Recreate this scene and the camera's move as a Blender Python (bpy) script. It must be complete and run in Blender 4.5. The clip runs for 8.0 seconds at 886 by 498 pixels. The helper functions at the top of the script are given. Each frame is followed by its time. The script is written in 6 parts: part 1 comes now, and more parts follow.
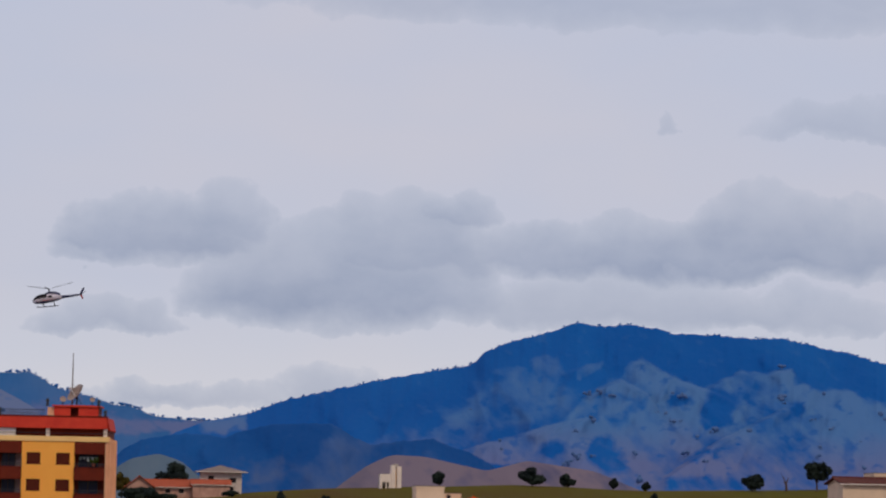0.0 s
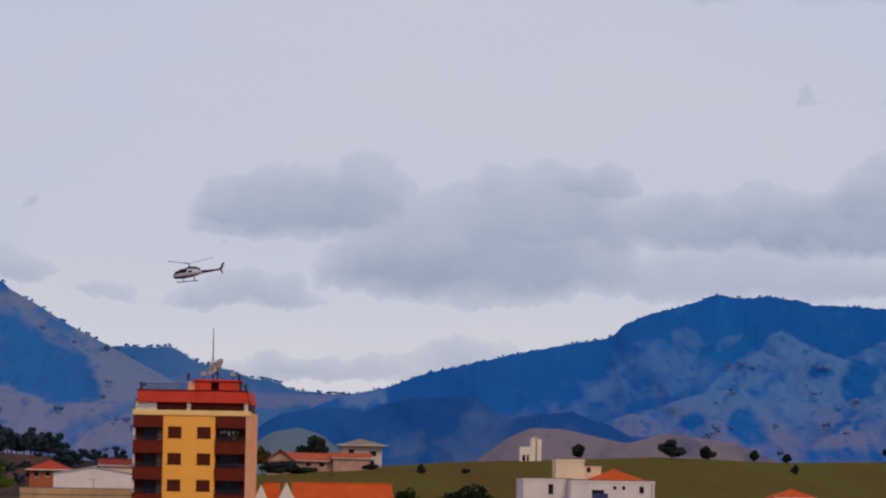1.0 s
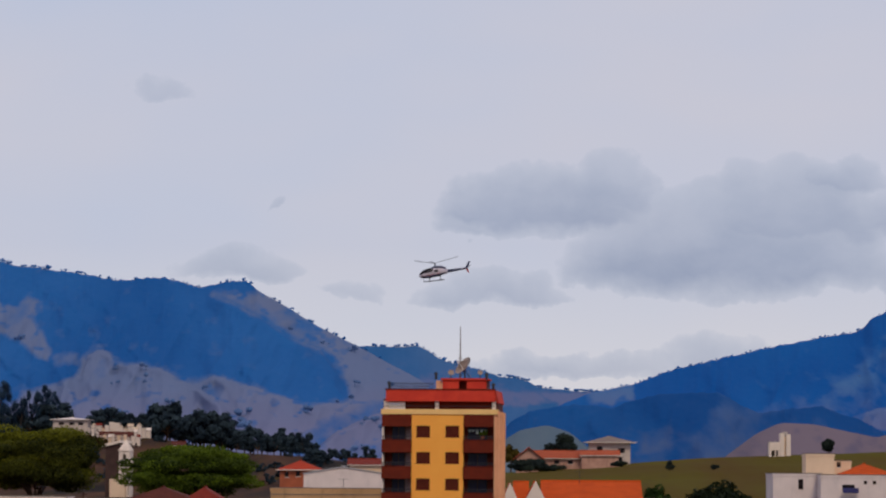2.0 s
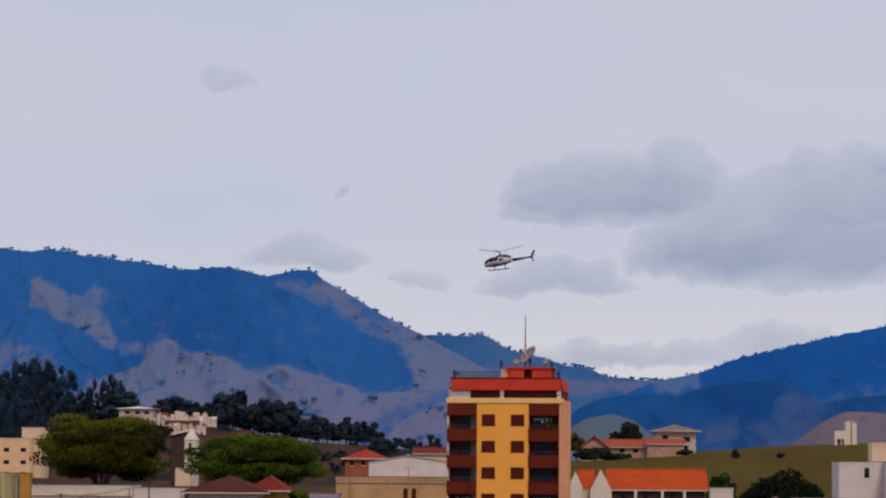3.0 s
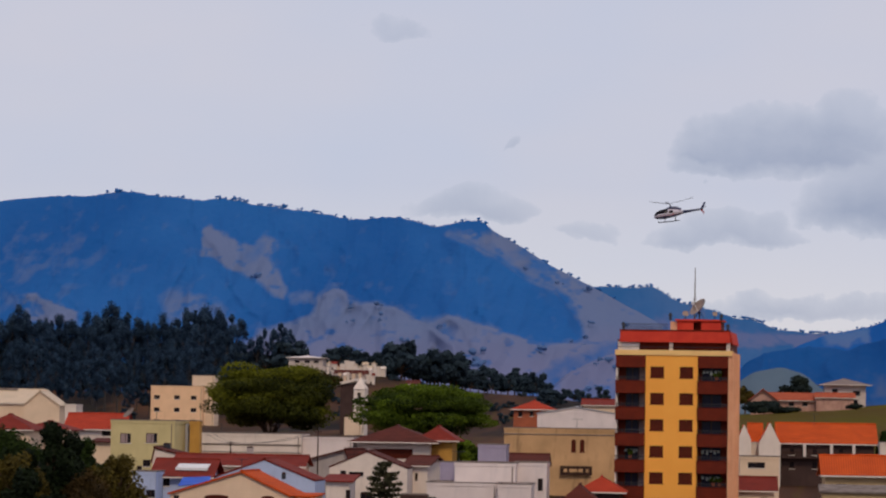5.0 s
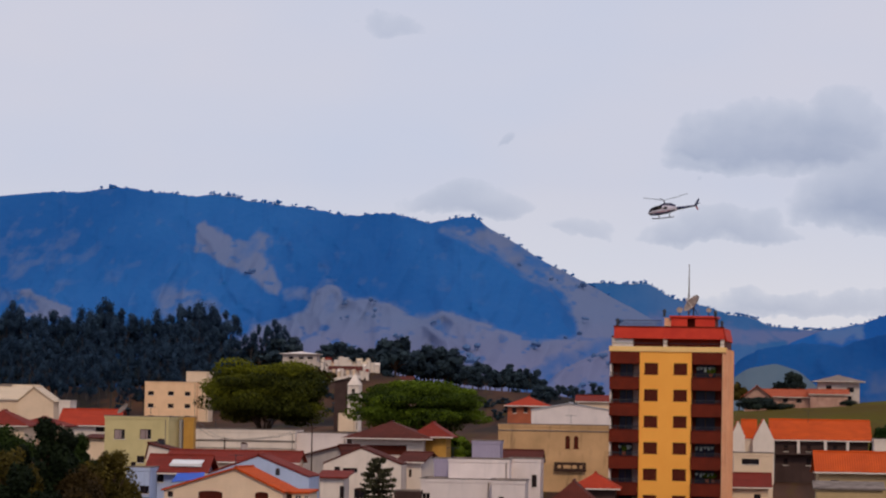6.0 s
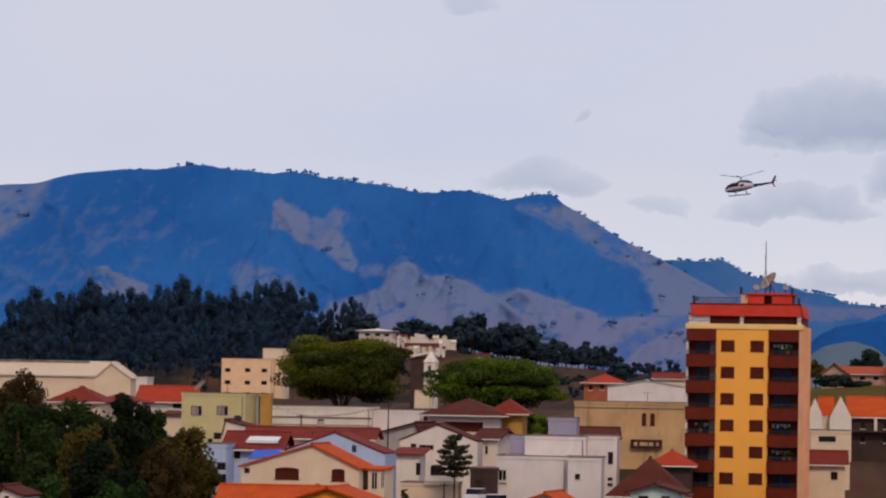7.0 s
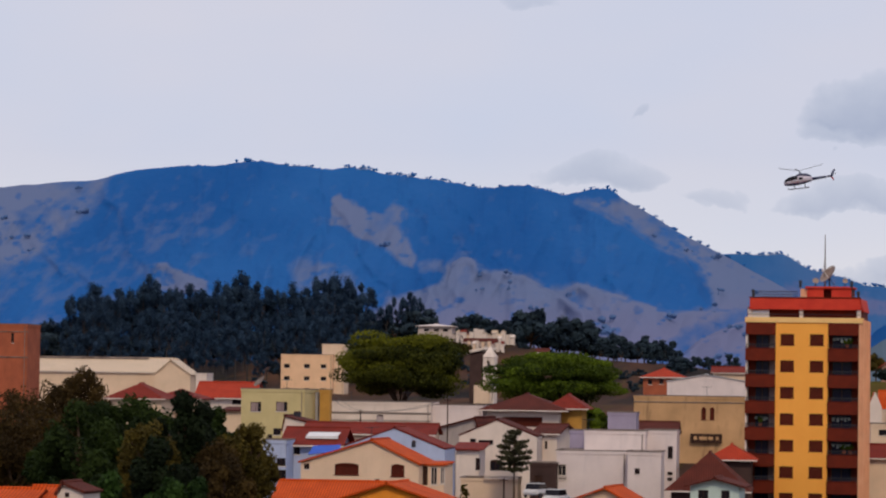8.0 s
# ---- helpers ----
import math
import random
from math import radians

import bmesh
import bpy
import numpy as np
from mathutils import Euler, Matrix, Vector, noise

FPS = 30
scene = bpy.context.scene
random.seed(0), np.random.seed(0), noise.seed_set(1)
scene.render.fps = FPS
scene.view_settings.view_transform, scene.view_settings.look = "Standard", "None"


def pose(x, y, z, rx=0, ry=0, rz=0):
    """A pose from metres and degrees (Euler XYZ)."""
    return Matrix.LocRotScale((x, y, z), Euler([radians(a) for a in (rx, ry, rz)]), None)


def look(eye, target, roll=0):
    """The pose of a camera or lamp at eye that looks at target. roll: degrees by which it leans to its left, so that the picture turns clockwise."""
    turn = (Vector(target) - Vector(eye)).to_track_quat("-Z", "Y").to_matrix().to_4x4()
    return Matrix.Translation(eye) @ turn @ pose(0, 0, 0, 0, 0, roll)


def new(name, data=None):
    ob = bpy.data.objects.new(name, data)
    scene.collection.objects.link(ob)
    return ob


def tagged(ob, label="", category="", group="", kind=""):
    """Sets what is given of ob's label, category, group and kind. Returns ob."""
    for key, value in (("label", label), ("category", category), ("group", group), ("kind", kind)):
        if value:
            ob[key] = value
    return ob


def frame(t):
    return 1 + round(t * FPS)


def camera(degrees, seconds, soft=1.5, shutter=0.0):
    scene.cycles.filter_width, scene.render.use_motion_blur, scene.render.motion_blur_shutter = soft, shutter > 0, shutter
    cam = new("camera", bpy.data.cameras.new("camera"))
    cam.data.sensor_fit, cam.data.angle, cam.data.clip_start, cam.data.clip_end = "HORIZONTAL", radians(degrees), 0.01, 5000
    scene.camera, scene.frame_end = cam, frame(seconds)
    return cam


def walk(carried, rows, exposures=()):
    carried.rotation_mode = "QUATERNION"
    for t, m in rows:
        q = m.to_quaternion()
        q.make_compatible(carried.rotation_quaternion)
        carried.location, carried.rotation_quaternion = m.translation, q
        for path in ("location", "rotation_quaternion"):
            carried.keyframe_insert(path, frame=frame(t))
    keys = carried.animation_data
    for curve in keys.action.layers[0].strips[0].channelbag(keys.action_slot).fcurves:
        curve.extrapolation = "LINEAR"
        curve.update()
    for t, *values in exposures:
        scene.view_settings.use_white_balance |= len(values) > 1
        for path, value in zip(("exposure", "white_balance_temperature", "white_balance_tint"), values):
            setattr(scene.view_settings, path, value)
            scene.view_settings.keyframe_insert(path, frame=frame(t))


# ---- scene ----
import itertools

# The eye stands at one place, high over a valley town, and turns. Bearings (u) and heights (v)
# are given in units of 1/6163 of the distance d ahead: x = u * d / F, z = EYE + v * d / F.
F = 6163.0
EYE = 18.0
cam = camera(14.5, 8.0, soft=2.2)
ROWS = [
    (0, -6.192, 4.428, -1.150),
    (0.2, -6.571, 4.525, -1.096),
    (0.3, -6.294, 4.497, -1.069),
    (0.5, -5.440, 4.385, -1.015),
    (0.7, -5.001, 4.126, -1.000),
    (1, -3.892, 3.942, -0.976),
    (1.2, -3.020, 3.750, -0.796),
    (1.5, -1.629, 3.895, -0.526),
    (1.7, -1.007, 3.834, -0.476),
    (2, 0.192, 3.852, -0.402),
    (2.2, 0.630, 3.801, -0.291),
    (3.3, 1.692, 3.487, -0.404),
    (3.5, 2.167, 3.350, -0.370),
    (4, 3.327, 3.397, -0.589),
    (4.5, 3.795, 3.129, -0.901),
    (4.7, 3.927, 2.969, -0.907),
    (5.8, 4.093, 2.734, -0.942),
    (6, 3.930, 2.764, -0.971),
    (6.5, 3.952, 2.672, -1.039),
    (6.8, 4.625, 2.485, -1.037),
    (7, 5.184, 2.365, -1.035),
    (7.2, 5.771, 2.454, -1.001),
    (7.5, 5.921, 2.312, -0.949),
    (8, 6.158, 2.269, -0.802),
]
walk(cam, [(t, pose(0, 0, EYE, 90 + pitch, roll, yaw)) for t, yaw, pitch, roll in ROWS],
     exposures=[(0.0, -0.2), (1.5, -0.16), (2.0, -0.18), (3.5, -0.16), (4.5, -0.15), (6.0, -0.05), (8.0, 0.0)])

# ---- sky and sun ----
SUN_EL, SUN_AZ = 44.0, 166.0      # degrees; azimuth clockwise from straight ahead

world = bpy.data.worlds.new("sky")
scene.world = world
world.use_nodes = True
wt = world.node_tree
wt.nodes.clear()


def wn(kind, **props):
    n = wt.nodes.new(kind)
    for k, v in props.items():
        if k == "operation":
            n.operation = v
        elif k == "blend":
            n.data_type, n.blend_type = "RGBA", v
    return n


def wmath(op, a, b=None, clamp=False):
    n = wn("ShaderNodeMath", operation=op)
    n.use_clamp = clamp
    for i, s in enumerate((a, b)):
        if s is None:
            continue
        if isinstance(s, (int, float)):
            n.inputs[i].default_value = s
        else:
            wt.links.new(s, n.inputs[i])
    return n.outputs[0]


def wmix(fac, a, b):
    n = wn("ShaderNodeMix", blend="MIX")
    for i, s in ((0, fac), (6, a), (7, b)):
        if isinstance(s, (int, float)):
            n.inputs[i].default_value = s
        elif isinstance(s, tuple):
            n.inputs[i].default_value = (*s, 1)
        else:
            wt.links.new(s, n.inputs[i])
    return n.outputs[2]


def build_sky():
    sky = wn("ShaderNodeTexSky")
    sky.sky_type, sky.sun_disc = "NISHITA", False
    sky.sun_elevation, sky.sun_rotation = radians(SUN_EL), radians(SUN_AZ)
    co = wn("ShaderNodeTexCoord")
    sep = wn("ShaderNodeSeparateXYZ")
    wt.links.new(co.outputs["Generated"], sep.inputs[0])
    ay = wmath("MAXIMUM", wmath("ABSOLUTE", sep.outputs[1]), 0.08)
    u = wmath("MULTIPLY", wmath("DIVIDE", sep.outputs[0], ay), F)
    v = wmath("MULTIPLY", wmath("DIVIDE", sep.outputs[2], ay), F)
    comb = wn("ShaderNodeCombineXYZ")
    wt.links.new(u, comb.inputs[0])
    wt.links.new(v, comb.inputs[1])

    def cloud_noise(scale, detail, offset, stretch=1.0):
        m = wn("ShaderNodeMapping")
        m.inputs["Location"].default_value = offset
        m.inputs["Scale"].default_value = (scale / stretch, scale, scale)
        wt.links.new(comb.outputs[0], m.inputs[0])
        n = wn("ShaderNodeTexNoise")
        n.inputs["Scale"].default_value = 1.0
        n.inputs["Detail"].default_value = detail
        n.inputs["Roughness"].default_value = 0.55
        wt.links.new(m.outputs[0], n.inputs[0])
        return n.outputs[0]

    warp_a = cloud_noise(1 / 130, 4, (3.1, 7.7, 0))
    warp_b = cloud_noise(1 / 100, 4, (13.7, 2.3, 4))
    uu = wmath("ADD", u, wmath("MULTIPLY", wmath("SUBTRACT", warp_a, 0.5), 150.0))
    vv = wmath("ADD", v, wmath("MULTIPLY", wmath("SUBTRACT", warp_b, 0.5), 95.0))
    # cloud banks: bearing, height, half width, half height, weight
    banks = [
        (150, 448, 180, 95, 0.9), (275, 470, 80, 105, 0.7), (10, 436, 60, 30, 0.5), (480, 345, 270, 150, 1.0), (600, 420, 150, 135, 0.8), (690, 520, 80, 50, 0.6), (400, 350, 190, 60, 0.5),
        (1020, 440, 330, 85, 0.95), (1270, 450, 180, 130, 0.9), (1430, 450, 130, 110, 0.8), (1000, 350, 300, 75, 0.55), (1330, 350, 150, 60, 0.5),
        (70, 320, 125, 50, 0.6), (230, 192, 170, 36, 0.5), (90, 186, 90, 30, 0.35), (480, 205, 100, 55, 0.5),
        (-390, 360, 110, 50, 0.5), (-180, 320, 50, 26, 0.3), (-312, 482, 18, 20, 0.35), (-520, 680, 50, 30, 0.3),
        (1420, 700, 200, 60, 0.4), (1076, 700, 22, 26, 0.3), (1000, 900, 700, 130, 0.38), (1300, 960, 500, 120, 0.3),
    ]
    total, under = None, None
    for u0, v0, a, b, wgt in banks:
        x = wmath("DIVIDE", wmath("SUBTRACT", uu, float(u0)), float(a) * 1.12)
        y = wmath("DIVIDE", wmath("SUBTRACT", vv, v0 + 0.20 * b), float(b) * 1.12)
        y = wmath("MAXIMUM", y, wmath("MULTIPLY", y, -3.4))
        r = wmath("ADD", wmath("MULTIPLY", x, x), wmath("MULTIPLY", y, y))
        m = wmath("SUBTRACT", 1.0, r, clamp=True)
        m = wmath("MULTIPLY", wmath("MULTIPLY", m, wmath("SUBTRACT", 2.0, m)), wgt)
        low_side = wmath("MULTIPLY", m, wmath("SUBTRACT", 0.85, wmath("MULTIPLY", y, 0.85), clamp=True))
        total = m if total is None else wmath("ADD", total, m)
        under = low_side if under is None else wmath("MAXIMUM", under, low_side)
    fine = cloud_noise(1 / 70, 4, (1.0, 5.0, 2.0), 1.8)
    broad = cloud_noise(1 / 420, 3, (9.0, 1.0, 0.0), 2.2)
    mask = wmath("MULTIPLY", wmath("DIVIDE", total, wmath("ADD", total, 0.22)), wmath("ADD", 0.72, wmath("MULTIPLY", fine, 0.4)), clamp=True)
    veil = wmix(wmath("MULTIPLY", wmath("SUBTRACT", broad, 0.3), 1.8, clamp=True), (0.65, 0.645, 0.75), (0.545, 0.61, 0.79))
    low = wmath("SUBTRACT", 1.0, wmath("DIVIDE", v, 420.0), clamp=True)
    veil = wmix(wmath("MULTIPLY", low, 0.95), veil, (0.86, 0.805, 0.80))
    shade = wmath("MULTIPLY", under, wmath("ADD", 0.85, wmath("MULTIPLY", fine, 0.5)), clamp=True)
    grey = wmix(shade, (0.505, 0.545, 0.675), (0.285, 0.34, 0.50))
    col = wmix(mask, veil, grey)
    dim = wn("ShaderNodeMix", blend="MULTIPLY")
    dim.inputs[0].default_value = 1.0
    dim.inputs[7].default_value = (0.1, 0.1, 0.1, 1)
    wt.links.new(sky.outputs[0], dim.inputs[6])
    out_col = wmix(0.94, dim.outputs[2], col)
    bg = wn("ShaderNodeBackground")
    bg.inputs[1].default_value = 1.0
    wt.links.new(out_col, bg.inputs[0])
    out = wn("ShaderNodeOutputWorld")
    wt.links.new(bg.outputs[0], out.inputs[0])


build_sky()
sun = new("sun", bpy.data.lights.new("sun", "SUN"))
sun.data.energy, sun.data.angle, sun.data.color = 1.5, radians(12), (1.0, 0.83, 0.58)
sx, sy = math.sin(radians(SUN_AZ)), math.cos(radians(SUN_AZ))
sun.matrix_world = look((sx * 100, sy * 100, 100 * math.tan(radians(SUN_EL))), (0, 0, 0))


# ---- materials ----
def surface(name, c1, c2=None, scale=1.0, rough=0.85, bump=0.2, fine=12.0, streak=0.0, metal=0.0, stain=None, tiles=0.0, spread=0.0):
    """A surface that varies from c1 to c2 in blotches of about 1/scale metres, with grain, run-down streaks and tile courses."""
    m = bpy.data.materials.new(name)
    m.use_nodes = True
    nt = m.node_tree
    bsdf = nt.nodes["Principled BSDF"]
    bsdf.inputs["Roughness"].default_value, bsdf.inputs["Metallic"].default_value = rough, metal
    bsdf.inputs["Specular IOR Level"].default_value = 0.15 if rough > 0.6 else 0.4
    c2 = c2 or tuple(x * 0.8 for x in c1)
    co = nt.nodes.new("ShaderNodeTexCoord")

    def tex(sc, detail, stretch=(1, 1, 1)):
        mp = nt.nodes.new("ShaderNodeMapping")
        mp.inputs["Scale"].default_value = stretch
        nt.links.new(co.outputs["Object"], mp.inputs[0])
        n = nt.nodes.new("ShaderNodeTexNoise")
        n.inputs["Scale"].default_value, n.inputs["Detail"].default_value = sc, detail
        nt.links.new(mp.outputs[0], n.inputs[0])
        return n.outputs[0]

    def ramp(src, lo, hi):
        r = nt.nodes.new("ShaderNodeMapRange")
        r.inputs[1].default_value, r.inputs[2].default_value = lo, hi
        nt.links.new(src, r.inputs[0])
        return r.outputs[0]

    def mix(fac, a, b):
        n = nt.nodes.new("ShaderNodeMix")
        n.data_type = "RGBA"
        for i, s in ((0, fac), (6, a), (7, b)):
            if isinstance(s, float):
                n.inputs[i].default_value = s
            elif isinstance(s, tuple):
                n.inputs[i].default_value = (*s, 1)
            else:
                nt.links.new(s, n.inputs[i])
        return n.outputs[2]

    col = mix(ramp(tex(scale, 5), 0.35, 0.65), c1, c2)
    grain = tex(fine, 4)
    col = mix(ramp(grain, 0.55, 0.85), col, tuple(x * 0.8 for x in c2))
    if streak:
        s = ramp(tex(1.1, 6, (0.9, 0.9, 0.22)), 0.55, 0.85)
        f = nt.nodes.new("ShaderNodeMath")
        f.operation = "MULTIPLY"
        f.inputs[1].default_value = streak
        nt.links.new(s, f.inputs[0])
        col = mix(f.outputs[0], col, stain or tuple(x * 0.45 for x in c2))
    if spread:
        info = nt.nodes.new("ShaderNodeNewGeometry")
        col = mix(ramp(info.outputs["Random Per Island"], 0.0, 1.0 / spread), col, tuple(x * 0.5 for x in c1))
    height = grain
    if tiles:
        w = nt.nodes.new("ShaderNodeTexWave")
        w.wave_type, w.bands_direction = "BANDS", "X"
        w.inputs["Scale"].default_value, w.inputs["Distortion"].default_value = tiles, 0.3
        nt.links.new(co.outputs["Object"], w.inputs[0])
        col = mix(ramp(w.outputs[1], 0.5, 0.0), col, tuple(x * 0.55 for x in c2))
        height = w.outputs[1]
    nt.links.new(col, bsdf.inputs["Base Color"])
    if bump:
        b = nt.nodes.new("ShaderNodeBump")
        b.inputs["Strength"].default_value, b.inputs["Distance"].default_value = bump, 0.05
        nt.links.new(height, b.inputs["Height"])
        nt.links.new(b.outputs[0], bsdf.inputs["Normal"])
    return m


def land(name, forest, forest2, pasture, pasture2, size, bump=0.6):
    """Hillside cover: woods and pasture, told apart by the mesh's cover values."""
    m = bpy.data.materials.new(name)
    m.use_nodes = True
    nt = m.node_tree
    bsdf = nt.nodes["Principled BSDF"]
    bsdf.inputs["Roughness"].default_value = 1.0
    bsdf.inputs["Specular IOR Level"].default_value = 0.05
    co = nt.nodes.new("ShaderNodeTexCoord")
    at = nt.nodes.new("ShaderNodeAttribute")
    at.attribute_name = "cover"

    mp = nt.nodes.new("ShaderNodeMapping")
    mp.inputs["Scale"].default_value = (1.0, 0.06, 1.0)
    nt.links.new(co.outputs["Object"], mp.inputs[0])

    def tex(sc, detail):
        n = nt.nodes.new("ShaderNodeTexNoise")
        n.inputs["Scale"].default_value, n.inputs["Detail"].default_value = sc, detail
        nt.links.new(mp.outputs[0], n.inputs[0])
        return n.outputs[0]

    def ramp(src, lo, hi):
        r = nt.nodes.new("ShaderNodeMapRange")
        r.inputs[1].default_value, r.inputs[2].default_value = lo, hi
        nt.links.new(src, r.inputs[0])
        return r.outputs[0]

    def mix(fac, a, b):
        n = nt.nodes.new("ShaderNodeMix")
        n.data_type = "RGBA"
        for i, s in ((0, fac), (6, a), (7, b)):
            if isinstance(s, tuple):
                n.inputs[i].default_value = (*s, 1)
            else:
                nt.links.new(s, n.inputs[i])
        return n.outputs[2]

    fc = mix(ramp(tex(1 / size, 6), 0.4, 0.62), forest, forest2)
    dry = nt.nodes.new("ShaderNodeAttribute")
    dry.attribute_name = "dry"
    wob = nt.nodes.new("ShaderNodeMath")
    wob.operation = "ADD"
    nt.links.new(dry.outputs["Fac"], wob.inputs[0])
    nt.links.new(tex(1.7 / size, 7), wob.inputs[1])
    pc = mix(ramp(wob.outputs[0], 0.6, 1.3), pasture, pasture2)
    crowns = tex(9 / size, 5)
    edge = nt.nodes.new("ShaderNodeMath")
    edge.operation = "MULTIPLY_ADD"
    nt.links.new(ramp(crowns, 0.3, 0.7), edge.inputs[0])
    edge.inputs[1].default_value = 0.5
    edge.inputs[2].default_value = -0.25
    both = nt.nodes.new("ShaderNodeMath")
    nt.links.new(at.outputs["Fac"], both.inputs[0])
    nt.links.new(edge.outputs[0], both.inputs[1])
    nt.links.new(mix(ramp(both.outputs[0], 0.15, 0.8), fc, pc), bsdf.inputs["Base Color"])
    b = nt.nodes.new("ShaderNodeBump")
    b.inputs["Strength"].default_value, b.inputs["Distance"].default_value = bump, size * 0.03
    nt.links.new(crowns, b.inputs["Height"])
    nt.links.new(b.outputs[0], bsdf.inputs["Normal"])
    return m


def leaves(name, c1, c2):
    """Leaf clumps, a little translucent, from c1 to c2 by each bough's own tone."""
    m = bpy.data.materials.new(name)
    m.use_nodes = True
    nt = m.node_tree
    bsdf = nt.nodes["Principled BSDF"]
    bsdf.inputs["Roughness"].default_value = 0.8
    bsdf.inputs["Specular IOR Level"].default_value = 0.15
    tone = nt.nodes.new("ShaderNodeAttribute")
    tone.attribute_name = "tone"
    n = nt.nodes.new("ShaderNodeMix")
    n.data_type = "RGBA"
    nt.links.new(tone.outputs["Fac"], n.inputs[0])
    n.inputs[6].default_value, n.inputs[7].default_value = (*c1, 1), (*c2, 1)
    nt.links.new(n.outputs[2], bsdf.inputs["Base Color"])
    tr = nt.nodes.new("ShaderNodeBsdfTranslucent")
    nt.links.new(n.outputs[2], tr.inputs[0])
    ms = nt.nodes.new("ShaderNodeMixShader")
    ms.inputs[0].default_value = 0.25
    nt.links.new(bsdf.outputs[0], ms.inputs[1])
    nt.links.new(tr.outputs[0], ms.inputs[2])
    nt.links.new(ms.outputs[0], nt.nodes["Material Output"].inputs[0])
    return m


def glass(name, tint=(0.02, 0.03, 0.045)):
    m = bpy.data.materials.new(name)
    m.use_nodes = True
    b = m.node_tree.nodes["Principled BSDF"]
    b.inputs["Base Color"].default_value = (*tint, 1)
    b.inputs["Roughness"].default_value = 0.15
    b.inputs["Specular IOR Level"].default_value = 0.12
    return m


YELLOW = surface("ochre_yellow_paint", (0.90, 0.40, 0.075), (0.86, 0.365, 0.065), 0.25, 0.85, 0.05, 20, 0.08)
CORNICE = surface("pale_cornice_paint", (0.85, 0.55, 0.22), (0.8, 0.5, 0.2), 0.6, 0.8, 0.1, 18, 0.3)
MAROON = surface("maroon_tile_cladding", (0.140, 0.017, 0.006), (0.105, 0.013, 0.005), 0.9, 0.7, 0.2, 16, 0.2)
REDPAINT = surface("red_roof_paint", (0.62, 0.055, 0.03), (0.52, 0.04, 0.025), 0.7, 0.75, 0.15, 14, 0.3)
SALMON = surface("salmon_render", (0.76, 0.40, 0.24), (0.68, 0.34, 0.2), 0.5, 0.85, 0.15, 12, 0.35)
WHITE = surface("white_wall_paint", (0.74, 0.62, 0.55), (0.64, 0.53, 0.47), 0.35, 0.85, 0.15, 10, 0.5, stain=(0.30, 0.25, 0.22))
COOLWHITE = surface("cool_white_render", (0.72, 0.61, 0.59), (0.64, 0.54, 0.53), 0.4, 0.85, 0.15, 10, 0.35, stain=(0.3, 0.28, 0.3))
CREAM = surface("cream_wall_paint", (0.74, 0.54, 0.39), (0.66, 0.48, 0.345), 0.45, 0.85, 0.15, 10, 0.16, stain=(0.35, 0.25, 0.18))
APRICOT = surface("apricot_wall_paint", (0.82, 0.52, 0.32), (0.74, 0.46, 0.28), 0.45, 0.85, 0.15, 10, 0.3)
TAN = surface("weathered_tan_render", (0.58, 0.34, 0.175), (0.42, 0.25, 0.125), 0.3, 0.9, 0.25, 8, 0.9, stain=(0.15, 0.09, 0.05))
RANCHWALL = surface("faded_terracotta_wall_paint", (0.50, 0.29, 0.23), (0.36, 0.19, 0.15), 0.6, 0.85, 0.15, 8, 0.5, stain=(0.16, 0.09, 0.07))
VILLAWALL = surface("weathered_villa_wall_paint", (0.56, 0.46, 0.42), (0.44, 0.36, 0.33), 0.6, 0.85, 0.15, 8, 0.6, stain=(0.2, 0.16, 0.15))
VILLAROOF = surface("grey_brown_villa_roof", (0.24, 0.18, 0.16), (0.18, 0.135, 0.12), 0.5, 0.9, 0.3, 8, 0.4)
OCHRE = surface("dull_ochre_wall_paint", (0.46, 0.32, 0.17), (0.38, 0.265, 0.14), 0.5, 0.85, 0.15, 10, 0.35, stain=(0.2, 0.14, 0.08))
LIME = surface("pale_lime_paint", (0.58, 0.47, 0.24), (0.52, 0.42, 0.21), 0.5, 0.85, 0.15, 10, 0.3)
BLUE = surface("pale_blue_paint", (0.42, 0.47, 0.66), (0.36, 0.41, 0.58), 0.45, 0.85, 0.15, 10, 0.5, stain=(0.2, 0.2, 0.26))
MINT = surface("mint_wall_paint", (0.50, 0.60, 0.56), (0.44, 0.53, 0.5), 0.5, 0.85, 0.15, 10, 0.3)
LILAC = surface("lilac_grey_paint", (0.36, 0.31, 0.42), (0.32, 0.27, 0.37), 0.5, 0.85, 0.15, 10, 0.3)
MUSTARD = surface("mustard_paint", (0.52, 0.27, 0.06), (0.40, 0.20, 0.045), 0.5, 0.85, 0.15, 10, 0.3)
ORANGEWALL = surface("orange_wall_paint", (0.85, 0.30, 0.03), (0.75, 0.25, 0.03), 0.5, 0.85, 0.1, 10, 0.2)
# Dark wall colour; on the church nave it holds the shade.
GREYWALL = surface("dark_and_shaded_render", (0.070, 0.040, 0.036), (0.048, 0.028, 0.026), 0.5, 0.9, 0.2, 10, 0.3)
CONCRETE = surface("bare_concrete", (0.42, 0.36, 0.34), (0.34, 0.29, 0.28), 0.4, 0.9, 0.25, 9, 0.4)
COPING = surface("mossy_stained_concrete", (0.24, 0.19, 0.17), (0.13, 0.10, 0.09), 0.9, 0.95, 0.3, 9, 0.4)
BRICKWALL = surface("red_brick_wall", (0.40, 0.11, 0.055), (0.30, 0.085, 0.045), 0.6, 0.9, 0.3, 7, 0.4)
ORANGE_T = surface("orange_clay_tiles", (0.62, 0.088, 0.010), (0.48, 0.064, 0.008), 0.7, 0.85, 0.6, 8, 0.15, tiles=1.3)
